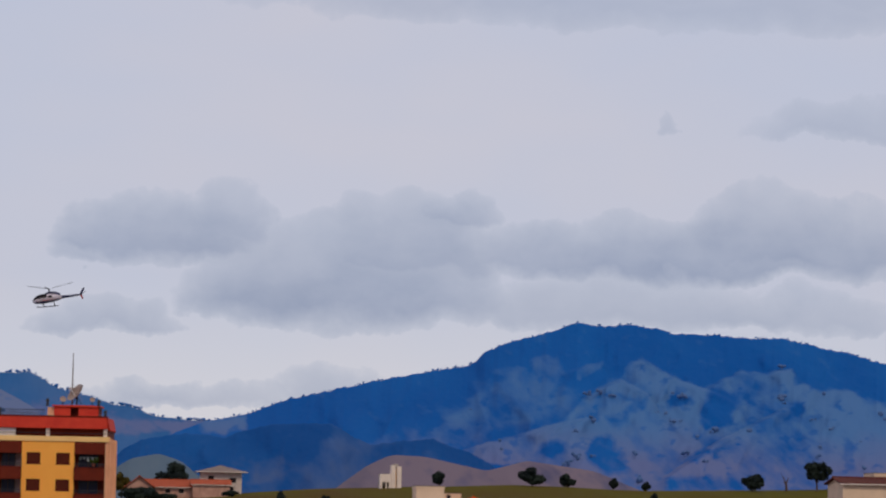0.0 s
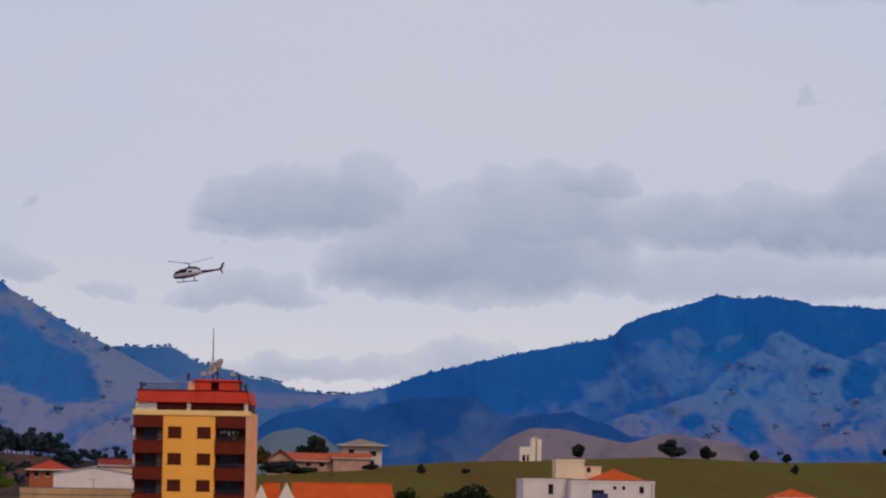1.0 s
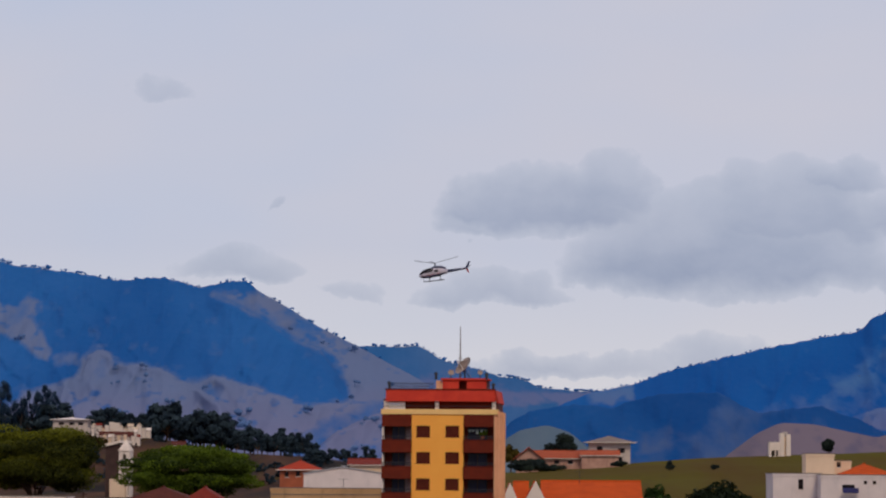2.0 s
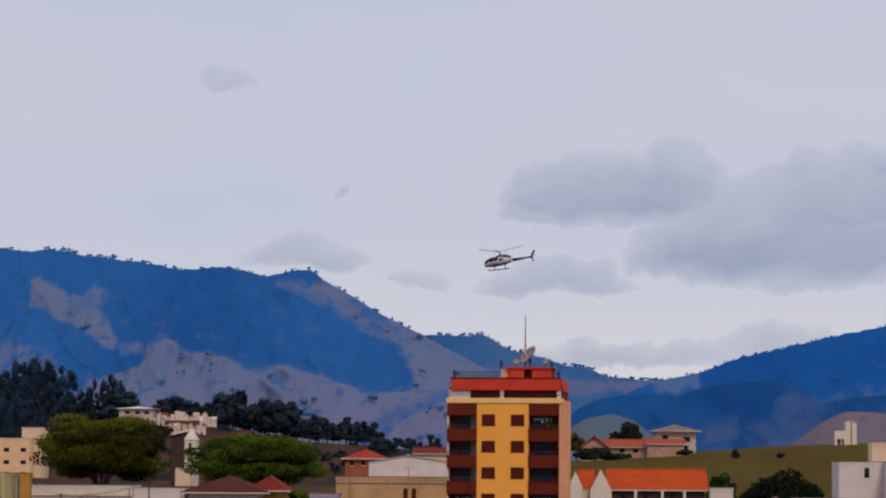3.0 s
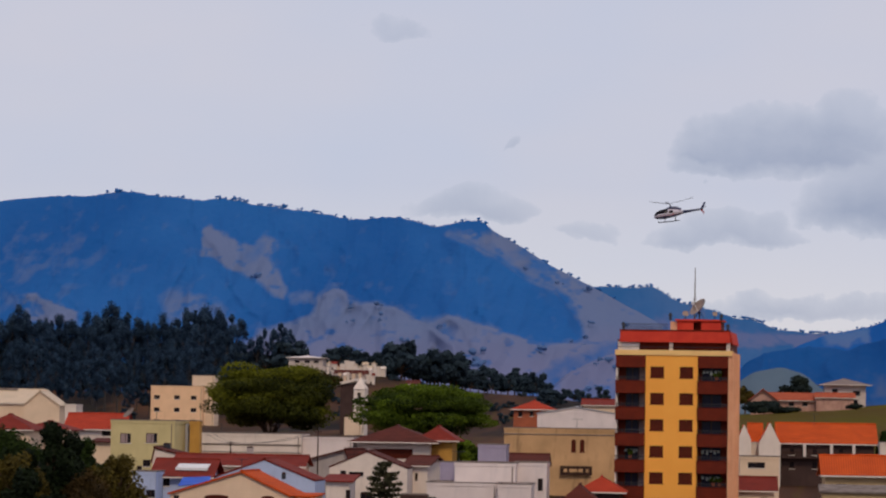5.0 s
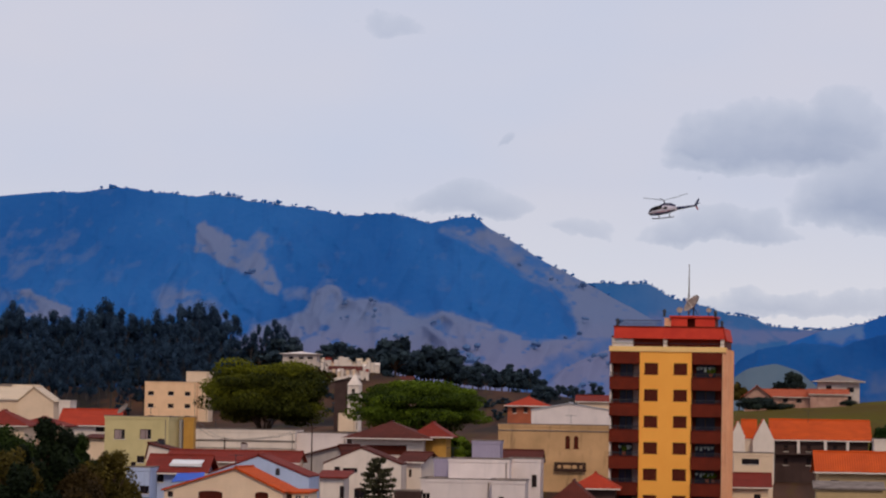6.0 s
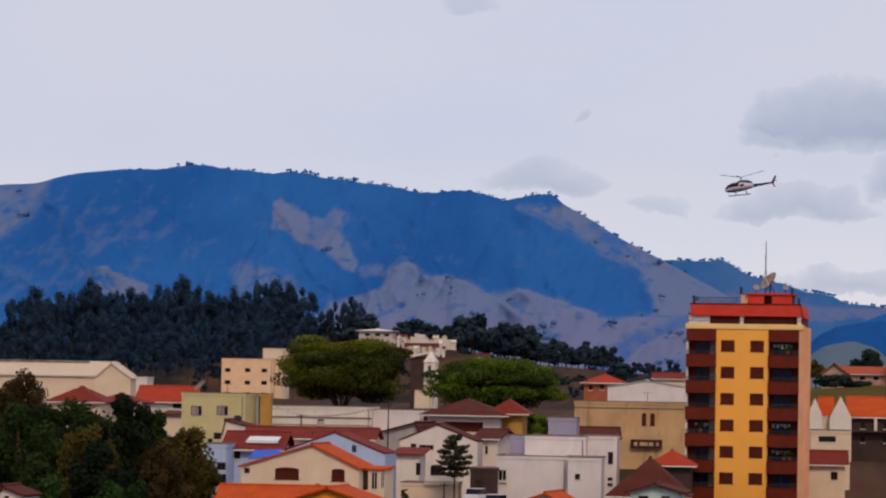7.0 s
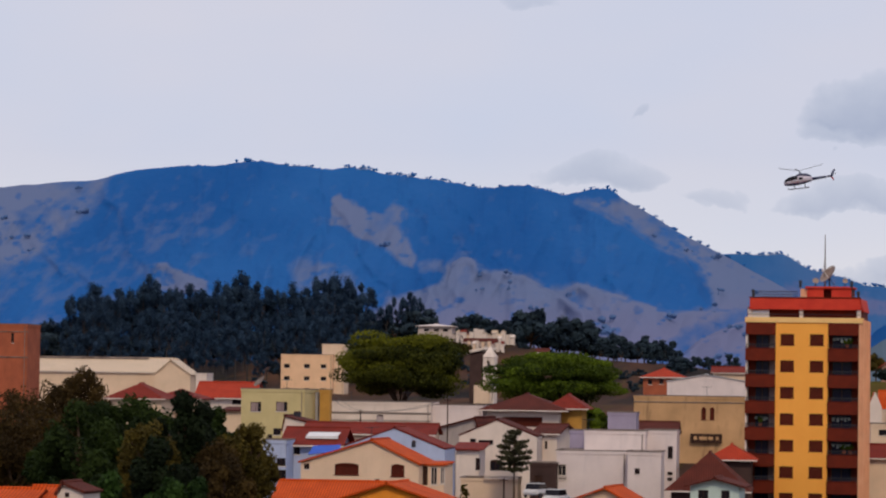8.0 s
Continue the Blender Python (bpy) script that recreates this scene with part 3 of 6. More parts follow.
def cover_right(U, V, u, v):
    c = 0.9 * field(U, V, [(682, 117), (733, 134), (813, 157), (884, 179), (929, 225), (944, 243), (985, 257), (1003, 288), (1020, 296), (1046, 278), (1088, 257), (1139, 245), (1160, 256), (1200, 277), (1231, 281), (1252, 271), (1293, 283), (1299, 254), (1320, 253), (1325, 245), (1397, 246), (1444, 227), (1523, 198), (1700, 150), (1700, 10), (684, 10)], 12)
    c = np.maximum(c, 0.46 * field(U, V, [(786, 270), (826, 293), (872, 296), (878, 264), (868, 234), (843, 218), (813, 202), (782, 196), (752, 186), (712, 160), (682, 149), (642, 138), (601, 142), (671, 179), (721, 220), (761, 251)], 22))
    c = np.maximum(c, 0.62 * field(U, V, [(898, 270), (928, 281), (949, 288), (944, 271), (924, 260), (909, 250), (898, 253)], 8))
    c = np.maximum(c, 0.42 * field(U, V, [(540, 60), (520, 118), (600, 150), (700, 200), (780, 270), (900, 240), (890, 180), (720, 120), (690, 60)], 50))
    for pts, k, s in (([(1066, 220), (1088, 234), (1114, 229), (1111, 211), (1073, 204)], 0.85, 10),
                      ([(1134, 215), (1155, 225), (1191, 231), (1199, 219), (1191, 196), (1171, 170), (1135, 167), (1125, 184)], 0.95, 10),
                      ([(955, 190), (986, 184), (1006, 212), (975, 226), (1037, 228), (1032, 212), (1001, 191), (981, 171), (966, 173)], 0.7, 12),
                      ([(921, 124), (946, 155), (966, 155), (977, 130), (1008, 88), (967, 83), (926, 109)], 0.85, 12),
                      ([(829, 117), (844, 137), (870, 148), (885, 138), (890, 123), (860, 111)], 0.7, 12),
                      ([(1102, 110), (1136, 134), (1149, 131), (1123, 108)], 0.8, 7),
                      ([(1282, 205), (1294, 218), (1315, 219), (1320, 199), (1289, 191)], 0.7, 10),
                      ([(1383, 149), (1398, 160), (1414, 145), (1411, 99), (1394, 94)], 0.6, 12),
                      ([(689, 117), (733, 108), (774, 93), (802, 101), (764, 82), (723, 88)], 0.9, 7),
                      ([(1139, 225), (1201, 216), (1222, 232), (1180, 241), (1149, 245)], 0.6, 10),
                      ([(1070, 79), (1121, 90), (1193, 87), (1203, 59), (1070, 57)], 0.6, 14)):
        c = c * (1 - k * field(U, V, pts, s))
    c = np.maximum(c, 0.85 * field(U, V, [(222, 162), (312, 174), (322, 149), (242, 142)], 12))
    spots = np.clip((fbm(u / 20.0, v / 12.0, 3, 1) - 0.15) * 6, 0, 0.45)
    streaks = fbm((u + v * 0.8) / 52.0, (v - u * 0.6) / 30.0, 5, 2)
    return np.clip(c * (1 + 0.55 * streaks), 0, 1) * (1 - spots) + 0.14 * streaks * np.clip((u - 400) / 300, 0, 1)


def cover_far(U, V, u, v):
    c = np.clip(blob(U, V, -60, 150, 130, 40) + blob(U, V, 60, 150, 120, 18) * 0.7, 0, 1) + np.clip(1.6 * fbm(u / 60.0, v / 22.0, 5, 4), -0.3, 0.7)
    return np.maximum(c, field(U, V, [(150, 162), (180, 165), (230, 161), (280, 174), (324, 184), (330, 156), (310, 142), (260, 137), (230, 144), (181, 138)], 10))


def cover_foot(U, V, u, v):
    dark = field(U, V, [(60, 76), (90, 135), (210, 160), (270, 160), (320, 175), (470, 185), (472, 146), (441, 118), (421, 98), (381, 87), (322, 76), (303, 31), (60, 26)], 24)
    band = field(U, V, [(522, 85), (549, 120), (581, 150), (641, 160), (723, 140), (784, 90), (785, 51), (523, 45)], 20)
    stand = 0.7 * field(U, V, [(324, 89), (378, 100), (384, 65), (324, 56)], 16)
    return np.clip(0.55 * (1 - np.maximum(dark, 0.75 * band)) + stand + 0.5 * fbm(u / 45.0, v / 26.0, 5, 6), 0, 1)


# Distance haze is put into the mountains' cover colours as blue.
FAR_LEFT = land("left_mountain_hazed_cover", (0.010, 0.079, 0.270), (0.018, 0.103, 0.315), (0.112, 0.147, 0.265), (0.136, 0.147, 0.258), 110.0, 0.35)
FAR_RIGHT = land("right_mountain_hazed_cover", (0.003, 0.070, 0.275), (0.006, 0.090, 0.31), (0.055, 0.136, 0.308), (0.098, 0.125, 0.264), 120.0, 0.35)
FAR_GAP = land("gap_ridge_hazed_cover", (0.016, 0.090, 0.25), (0.045, 0.115, 0.27), (0.085, 0.12, 0.26), (0.12, 0.135, 0.25), 90.0, 0.3)
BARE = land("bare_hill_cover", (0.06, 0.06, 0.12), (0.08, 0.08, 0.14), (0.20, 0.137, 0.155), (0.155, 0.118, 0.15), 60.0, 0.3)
FOOT = land("foothill_hazed_cover", (0.004, 0.052, 0.200), (0.007, 0.067, 0.230), (0.022, 0.088, 0.265), (0.045, 0.085, 0.205), 70.0, 0.4)
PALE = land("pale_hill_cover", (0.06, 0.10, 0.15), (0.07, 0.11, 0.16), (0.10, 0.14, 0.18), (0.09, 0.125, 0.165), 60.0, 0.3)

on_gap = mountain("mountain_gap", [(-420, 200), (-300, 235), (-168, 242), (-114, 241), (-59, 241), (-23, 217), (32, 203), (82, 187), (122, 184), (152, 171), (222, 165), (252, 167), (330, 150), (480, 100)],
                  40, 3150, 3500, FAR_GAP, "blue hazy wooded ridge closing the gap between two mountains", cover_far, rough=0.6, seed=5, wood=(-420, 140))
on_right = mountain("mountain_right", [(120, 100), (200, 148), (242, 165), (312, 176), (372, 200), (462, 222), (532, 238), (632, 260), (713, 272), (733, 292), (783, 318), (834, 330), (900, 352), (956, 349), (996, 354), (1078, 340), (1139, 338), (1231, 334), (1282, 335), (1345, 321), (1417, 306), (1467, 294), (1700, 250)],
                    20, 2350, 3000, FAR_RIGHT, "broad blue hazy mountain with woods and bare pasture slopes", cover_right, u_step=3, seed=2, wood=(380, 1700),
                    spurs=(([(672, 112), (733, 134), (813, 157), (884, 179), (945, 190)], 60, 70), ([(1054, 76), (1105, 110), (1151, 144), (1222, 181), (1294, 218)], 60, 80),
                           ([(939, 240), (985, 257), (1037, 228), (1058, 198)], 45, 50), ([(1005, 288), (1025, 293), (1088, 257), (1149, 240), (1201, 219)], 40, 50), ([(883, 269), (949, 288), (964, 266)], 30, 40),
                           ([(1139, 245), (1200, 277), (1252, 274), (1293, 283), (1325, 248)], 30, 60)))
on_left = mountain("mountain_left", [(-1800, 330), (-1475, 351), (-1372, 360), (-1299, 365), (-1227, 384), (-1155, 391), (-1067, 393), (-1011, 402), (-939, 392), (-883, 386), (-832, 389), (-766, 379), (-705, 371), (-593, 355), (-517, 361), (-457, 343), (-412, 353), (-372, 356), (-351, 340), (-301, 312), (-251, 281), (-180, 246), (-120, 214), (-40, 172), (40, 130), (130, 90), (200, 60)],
                   20, 1950, 2500, FAR_LEFT, "long haze-blue wooded mountain with pinkish pasture clearings", cover_left, u_step=3, seed=1, wood=(-1165, -350),
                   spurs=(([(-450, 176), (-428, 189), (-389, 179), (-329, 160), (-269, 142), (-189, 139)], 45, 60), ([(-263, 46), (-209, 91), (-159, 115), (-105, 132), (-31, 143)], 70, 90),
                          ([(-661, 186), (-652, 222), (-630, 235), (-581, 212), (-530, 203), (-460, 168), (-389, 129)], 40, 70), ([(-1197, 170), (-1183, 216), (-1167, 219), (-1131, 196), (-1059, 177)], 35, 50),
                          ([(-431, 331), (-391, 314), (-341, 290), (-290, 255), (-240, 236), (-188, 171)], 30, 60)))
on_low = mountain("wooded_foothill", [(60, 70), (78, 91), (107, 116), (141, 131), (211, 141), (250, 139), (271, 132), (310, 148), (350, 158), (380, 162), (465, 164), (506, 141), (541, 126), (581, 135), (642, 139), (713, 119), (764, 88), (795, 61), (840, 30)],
                  -10, 1450, 1650, FOOT, "dark haze-blue wooded foothill below the mountains", cover_foot, rows=70, rough=0.6, seed=7, wood=(60, 840))
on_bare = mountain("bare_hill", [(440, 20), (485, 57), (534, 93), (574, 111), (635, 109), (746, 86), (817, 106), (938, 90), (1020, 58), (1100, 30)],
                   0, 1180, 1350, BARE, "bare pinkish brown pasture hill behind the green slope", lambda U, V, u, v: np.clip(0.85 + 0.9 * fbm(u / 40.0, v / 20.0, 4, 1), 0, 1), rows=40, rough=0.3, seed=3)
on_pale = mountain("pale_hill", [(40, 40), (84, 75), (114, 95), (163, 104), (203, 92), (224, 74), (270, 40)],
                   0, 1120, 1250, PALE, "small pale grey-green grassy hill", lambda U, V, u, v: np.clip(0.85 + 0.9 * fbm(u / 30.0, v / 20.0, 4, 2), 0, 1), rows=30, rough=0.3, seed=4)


# ---- trees ----
def toned(me, values):
    """Give each leaf of the mesh its tone, 0 to 1."""
    at = me.attributes.new("tone", "FLOAT", "FACE")
    at.data.foreach_set("value", np.clip(values, 0, 1).tolist())
    return me


def crown_mesh(name, w, h, n, leaf, lumps, seed, mat, flat=1.0, hollow=0.55, dome=False, pad=1.0, ruffle=0.45, shell=False):
    """A crown w wide and h high on the origin's axis, of many small leaf clumps gathered round boughs. pad: how flat the boughs spread."""
    rng = np.random.RandomState(seed)
    cs = []
    while len(cs) < lumps:
        p = rng.uniform(-1, 1, 3)
        if dome:
            if shell:
                p /= np.linalg.norm(p)
                if p[2] > -0.9:
                    cs.append((*(p * rng.uniform(0.55, 1.08)), rng.uniform(0.13, 0.30)))
            elif p[0] ** 2 + p[1] ** 2 + max(0.0, p[2] * 1.02) ** 2 < 1 and rng.rand() < 0.25 + np.dot(p, p):
                cs.append((*p, rng.uniform(0.17, 0.32) * (1.25 if pad < 1 else 1.0)))
        elif np.dot(p, p) < 1 and p[2] > -0.8 * flat:
            cs.append((*p, rng.uniform(0.18, 0.44) if lumps > 16 else rng.uniform(0.32, 0.52)))
    cs = np.array(cs)
    k = rng.randint(0, lumps, n)
    q = rng.normal(size=(n, 3))
    q /= np.linalg.norm(q, axis=1)[:, None]
    q *= (rng.uniform(hollow, 1.0, n) * cs[k, 3])[:, None]
    q[:, 2] *= pad
    pts = cs[k, :3] * 0.72 + q
    pts *= np.array([w / 2, w / 2, h / 2])
    pts[:, 2] += h / 2
    out = q / (np.linalg.norm(q, axis=1)[:, None] + 1e-6) + rng.normal(size=(n, 3)) * ruffle
    a = np.cross(out, rng.normal(size=(n, 3)))
    a /= np.linalg.norm(a, axis=1)[:, None]
    b = np.cross(out, a)
    b /= np.linalg.norm(b, axis=1)[:, None]
    sz = 1.3 * leaf * rng.uniform(0.6, 1.4, n)[:, None]
    v = np.stack([pts - a * sz, pts - b * sz * 0.6, pts + a * sz, pts + b * sz * 0.6], 1).reshape(-1, 3)
    me = bpy.data.meshes.new(name)
    me.from_pydata(v.tolist(), [], np.arange(n * 4).reshape(-1, 4).tolist())
    me.materials.append(mat)
    toned(me, 0.72 * rng.rand(lumps)[k] ** 1.3 + 0.28 * rng.rand(n))
    return me, cs


def trunk_mesh(w, h_trunk, h_all, cs, mat, r):
    bm = bmesh.new()
    rod(bm, (0, 0, -0.6), (0, 0, h_trunk), r, r * 0.75)
    top = Vector((0, 0, h_trunk - 0.1))
    for c in cs[:9]:
        tip = Vector((c[0] * w * 0.33, c[1] * w * 0.33, h_trunk + (c[2] * 0.36 + 0.5) * (h_all - h_trunk)))
        mid = top.lerp(tip, 0.5) + Vector((0, 0, 0.06 * (h_all - h_trunk)))
        rod(bm, top, mid, r * 0.5, r * 0.32, 6)
        rod(bm, mid, tip, r * 0.32, r * 0.1, 6)
    me = bpy.data.meshes.new("trunk")
    bm.to_mesh(me)
    bm.free()
    me.materials.append(mat)
    return me


def plant(name, meshes, x, y, z, size=1.0, turn=0.0, wide=1.0):
    root = new(name)
    root.matrix_world = Matrix.LocRotScale((x, y, z), Euler((0, 0, turn)), (size * wide, size * wide, size))
    for nm, me, zz in meshes:
        ob = new(nm, me)
        ob.parent = root
        ob.location = (0, 0, zz)
    return root


def tree(name, u, v_top, wide, d, n, leaf, lumps, mat, label, bark=BARK, trunk=0.3, seed=1, v_low=None, flat=1.0, category="tree", pad=1.0):
    """One tree by the bearing of its stem, the height of its top and its width."""
    x, w = X(u, d), wide * d / F
    z = ground_z(x, d)
    h = Z(v_top, d) - z
    ht = h * trunk if v_low is None else max(0.4, Z(v_low, d) - z)
    me, cs = crown_mesh("crown", w, h - ht * 0.85, n, leaf, lumps, seed, mat, flat, 0.7 if n > 20000 else 0.55, lumps > 14, pad, 0.6, pad < 1)
    tr = trunk_mesh(w, ht, h, cs, bark, max(0.08, 0.03 * h))
    return tagged(plant(name, [("trunk", tr, 0), ("crown", me, ht * 0.85)], x, d, z), label, category)


# ---- windows, walls and roofs of the houses ----
def window(parent, x, z, w, h, y, style="glass", label=""):
    """A window or door set into a wall opening whose outer face lies at y."""
    fr = 0.07
    bm = bmesh.new()
    arch = style.startswith("arch")
    body = style.replace("arch_", "")
    for a in ((x - w / 2, x - w / 2 + fr, z - h / 2, z + h / 2), (x + w / 2 - fr, x + w / 2, z - h / 2, z + h / 2),
              (x - w / 2 + fr, x + w / 2 - fr, z + h / 2 - fr, z + h / 2), (x - w / 2 + fr, x + w / 2 - fr, z - h / 2, z - h / 2 + fr),
              (x - 0.03, x + 0.03, z - h / 2 + fr, z + h / 2 - fr)):
        box(bm, a[0], a[1], y + 0.06, y + 0.14, a[2], a[3])
    fm = {"shutter": SHUTTER, "door": DARKWOOD, "dark": DARKWOOD, "curtain": DARKWOOD}.get(body, TRIM)
    win = part("door" if body == "door" else "window", bm, fm, parent, label)
    if body in ("shutter", "door"):
        for sgn in (-1, 1):
            bm = bmesh.new()
            x0, x1 = sorted((x + sgn * 0.03, x + sgn * (w / 2 - fr)))
            box(bm, x0, x1, y + 0.10, y + 0.13, z - h / 2 + fr, z + h / 2 - fr)
            k = max(3, int(h / 0.16))
            for i in range(k):
                zz = z - h / 2 + fr + (i + 0.5) * (h - 2 * fr) / k
                box(bm, x0 + 0.05, x1 - 0.05, y + 0.085, y + 0.099, zz - 0.04, zz + 0.02)
            part("shutter" if body == "shutter" else "door_leaf", bm, SHUTTER if body == "shutter" else DARKWOOD, win)
    else:
        if body == "curtain":
            part("curtain", one_box(x - w / 2 + fr, x + w * 0.18, y + 0.075, y + 0.095, z - h / 2 + fr, z + h / 2 - fr), LOGGIA, win, "pale half-drawn curtain")
        part("pane", one_box(x - w / 2 + fr, x + w / 2 - fr, y + 0.1, y + 0.12, z - h / 2 + fr, z + h / 2 - fr), PANE, win)
    if body != "door":
        part("sill", one_box(x - w / 2 - 0.08, x + w / 2 + 0.08, y - 0.06, y + 0.1, z - h / 2 - 0.08, z - h / 2), fm if body == "shutter" else TRIM, win)
    if arch:
        bm = bmesh.new()
        n = 8
        for i in range(n):
            a0, a1 = math.pi * i / n, math.pi * (i + 1) / n
            prism(bm, [(x + math.cos(a0) * w / 2, z + h / 2 + math.sin(a0) * h * 0.22), (x + math.cos(a1) * w / 2, z + h / 2 + math.sin(a1) * h * 0.22),
                       (x + math.cos(a1) * w / 2, z + h / 2), (x + math.cos(a0) * w / 2, z + h / 2)], y - 0.03, y - 0.004)
        part("arch_head", bm, fm, win)
    return win


def pierced(bm, x0, x1, z0, z1, y0, y1, holes):
    """A wall slab with rectangular openings right through it."""
    xs = sorted({x0, x1, *[max(x0, min(x1, h[0] + s * h[2] / 2)) for h in holes for s in (-1, 1)]})
    zs = sorted({z0, z1, *[max(z0, min(z1, h[1] + s * h[3] / 2)) for h in holes for s in (-1, 1)]})
    for i in range(len(xs) - 1):
        run = None
        for j in range(len(zs) - 1):
            cx, cz = (xs[i] + xs[i + 1]) / 2, (zs[j] + zs[j + 1]) / 2
            hole = any(abs(cx - h[0]) < h[2] / 2 and abs(cz - h[1]) < h[3] / 2 for h in holes)
            if hole:
                if run is not None:
                    box(bm, xs[i], xs[i + 1], y0, y1, run, zs[j])
                run = None
            elif run is None:
                run = zs[j]
        if run is not None:
            box(bm, xs[i], xs[i + 1], y0, y1, run, zs[-1])
    bmesh.ops.remove_doubles(bm, verts=bm.verts[:], dist=0.0005)
    return bm


def house(name, u0, u1, ve, d, depth, wall, roof, kind, rise, wins=(), turn=0.0, over=0.45, label="", category="house", apex=0.5, low=None, fascia=None, proud=0.0):
    """A house by the bearings of its front's ends, the height of its eaves and its distance. wins: bearing, height, width, height, style."""
    k = d / F
    w = (u1 - u0) * k / max(0.5, math.cos(radians(turn)))
    xc = (u0 + u1) / 2 * k
    zb = min(ground_z(xc - w / 2, d), ground_z(xc + w / 2, d), ground_z(xc, d + depth)) - 0.3
    if low is not None:
        zb = min(zb, Z(low, d))
    h = Z(ve, d) - zb
    rise = rise * k
    root = new(name)
    root.matrix_world = pose(xc, d, zb, 0, 0, turn)
    ws = [((u * k - xc) / max(0.5, math.cos(radians(turn))), Z(v, d) - zb, ww * k, hh * k, st) for u, v, ww, hh, st in wins]
    bm = bmesh.new()
    t = 0.22
    pierced(bm, -w / 2, w / 2, 0, h, 0, t, ws)
    box(bm, -w / 2, -w / 2 + t, t, depth, 0, h)
    box(bm, w / 2 - t, w / 2, t, depth, 0, h)
    box(bm, -w / 2 + t, w / 2 - t, depth - t, depth, 0, h)
    box(bm, -w / 2 + t, w / 2 - t, t, depth - t, h - 0.25, h - 0.1)
    ax = -w / 2 + apex * w
    if kind == "gable_front":
        for y0, y1 in ((0, t), (depth - t, depth)):
            up = proud if y0 == 0 else 0.0
            prism(bm, [(-w / 2, h), (w / 2, h), (ax, h + rise + up * 1.5)] if not up else [(-w / 2, h), (w / 2, h), (w / 2, h + up * 0.6), (ax, h + rise + up * 1.5), (-w / 2, h + up * 0.6)], y0, y1)
    if kind == "gable_side":
        for x0 in (-w / 2, w / 2 - t):
            tri = [bm.verts.new(p) for p in ((x0, 0, h), (x0, depth, h), (x0, depth / 2, h + rise))]
            tri2 = [bm.verts.new((v.co.x + t, v.co.y, v.co.z)) for v in tri]
            bm.faces.new(tri[::-1])
            bm.faces.new(tri2)
            for i in range(3):
                j = (i + 1) % 3
                bm.faces.new((tri[i], tri[j], tri2[j], tri2[i]))
    bmesh.ops.remove_doubles(bm, verts=bm.verts[:], dist=0.0005)
    part("wall", bm, wall, root)
    for x, z, ww, hh, st in ws:
        window(root, x, z, ww, hh, 0, st)
    o, th, lift = over, 0.16, 0.17
    if kind == "gable_front":
        for sx_, x1 in ((-1, -w / 2), (1, w / 2)):
            run = abs(x1 - ax)
            drop = rise / max(run, 0.1) * o
            yf = t + 0.01 if proud else -o
            pts = [(ax, yf, h + rise + lift), (ax, depth + o, h + rise + lift), (x1 + sx_ * o, depth + o, h - drop + lift), (x1 + sx_ * o, yf, h - drop + lift)]
            part("roof_slope", slab(bmesh.new(), pts, th), roof, root)
        part("ridge_tile", rod(bmesh.new(), (ax, yf, h + rise + lift), (ax, depth + o, h + rise + lift), 0.13), roof, root)
    elif kind == "gable_side":
        drop = rise / (depth / 2) * o
        for y1, sg in ((0, -1), (depth, 1)):
            pts = [(-w / 2 - o, depth / 2, h + rise + lift), (w / 2 + o, depth / 2, h + rise + lift), (w / 2 + o, y1 + sg * o, h - drop + lift), (-w / 2 - o, y1 + sg * o, h - drop + lift)]
            part("roof_slope", slab(bmesh.new(), pts, th), roof, root)
        part("ridge_tile", rod(bmesh.new(), (-w / 2 - o, depth / 2, h + rise + lift), (w / 2 + o, depth / 2, h + rise + lift), 0.13), roof, root)
        part("gutter", one_box(-w / 2 - o, w / 2 + o, -o - 0.1, -o, h - drop - 0.05, h - drop + 0.1), fascia or TRIM, root)
    elif kind == "hip":
        a = min(w, depth) * 0.48
        if w >= depth:
            r0, r1 = (-w / 2 + a, depth / 2), (w / 2 - a, depth / 2)
        else:
            r0, r1 = (0, a), (0, depth - a)
        zt, ze = h + rise + lift, h + lift - 0.1
        c = [(-w / 2 - o, -o, ze), (w / 2 + o, -o, ze), (w / 2 + o, depth + o, ze), (-w / 2 - o, depth + o, ze)]
        p, q = (r0[0], r0[1], zt), (r1[0], r1[1], zt)
        polys = [[c[0], c[1], q, p], [c[1], c[2], q], [c[2], c[3], p, q], [c[3], c[0], p]] if w >= depth else [[c[0], c[1], p], [c[1], c[2], q, p], [c[2], c[3], q], [c[3], c[0], p, q]]
        for poly in polys:
            part("roof_slope", slab(bmesh.new(), poly, th), roof, root)
        bm = rod(bmesh.new(), p, q, 0.13)
        part("ridge_tile", bm, roof, root)
        part("gutter", one_box(-w / 2 - o, w / 2 + o, -o - 0.08, -o, ze - 0.14, ze), fascia or TRIM, root)
    elif kind == "shed":
        pts = [(-w / 2 - o, -o, h + lift), (w / 2 + o, -o, h + lift), (w / 2 + o, depth + o, h + rise + lift), (-w / 2 - o, depth + o, h + rise + lift)]
        part("roof_slope", slab(bmesh.new(), pts, th), roof, root)
        box_b = one_box(-w / 2, w / 2, depth - t, depth, h, h + rise)
        part("back_wall", box_b, wall, root)
    else:
        bm = bmesh.new()
        box(bm, -w / 2 - 0.06, w / 2 + 0.06, -0.06, 0.2, h, h + 0.35 + rise)
        box(bm, -w / 2 - 0.06, w / 2 + 0.06, depth - 0.2, depth + 0.06, h, h + 0.35 + rise)
        box(bm, -w / 2 - 0.06, -w / 2 + 0.2, 0.2, depth - 0.2, h, h + 0.35 + rise)
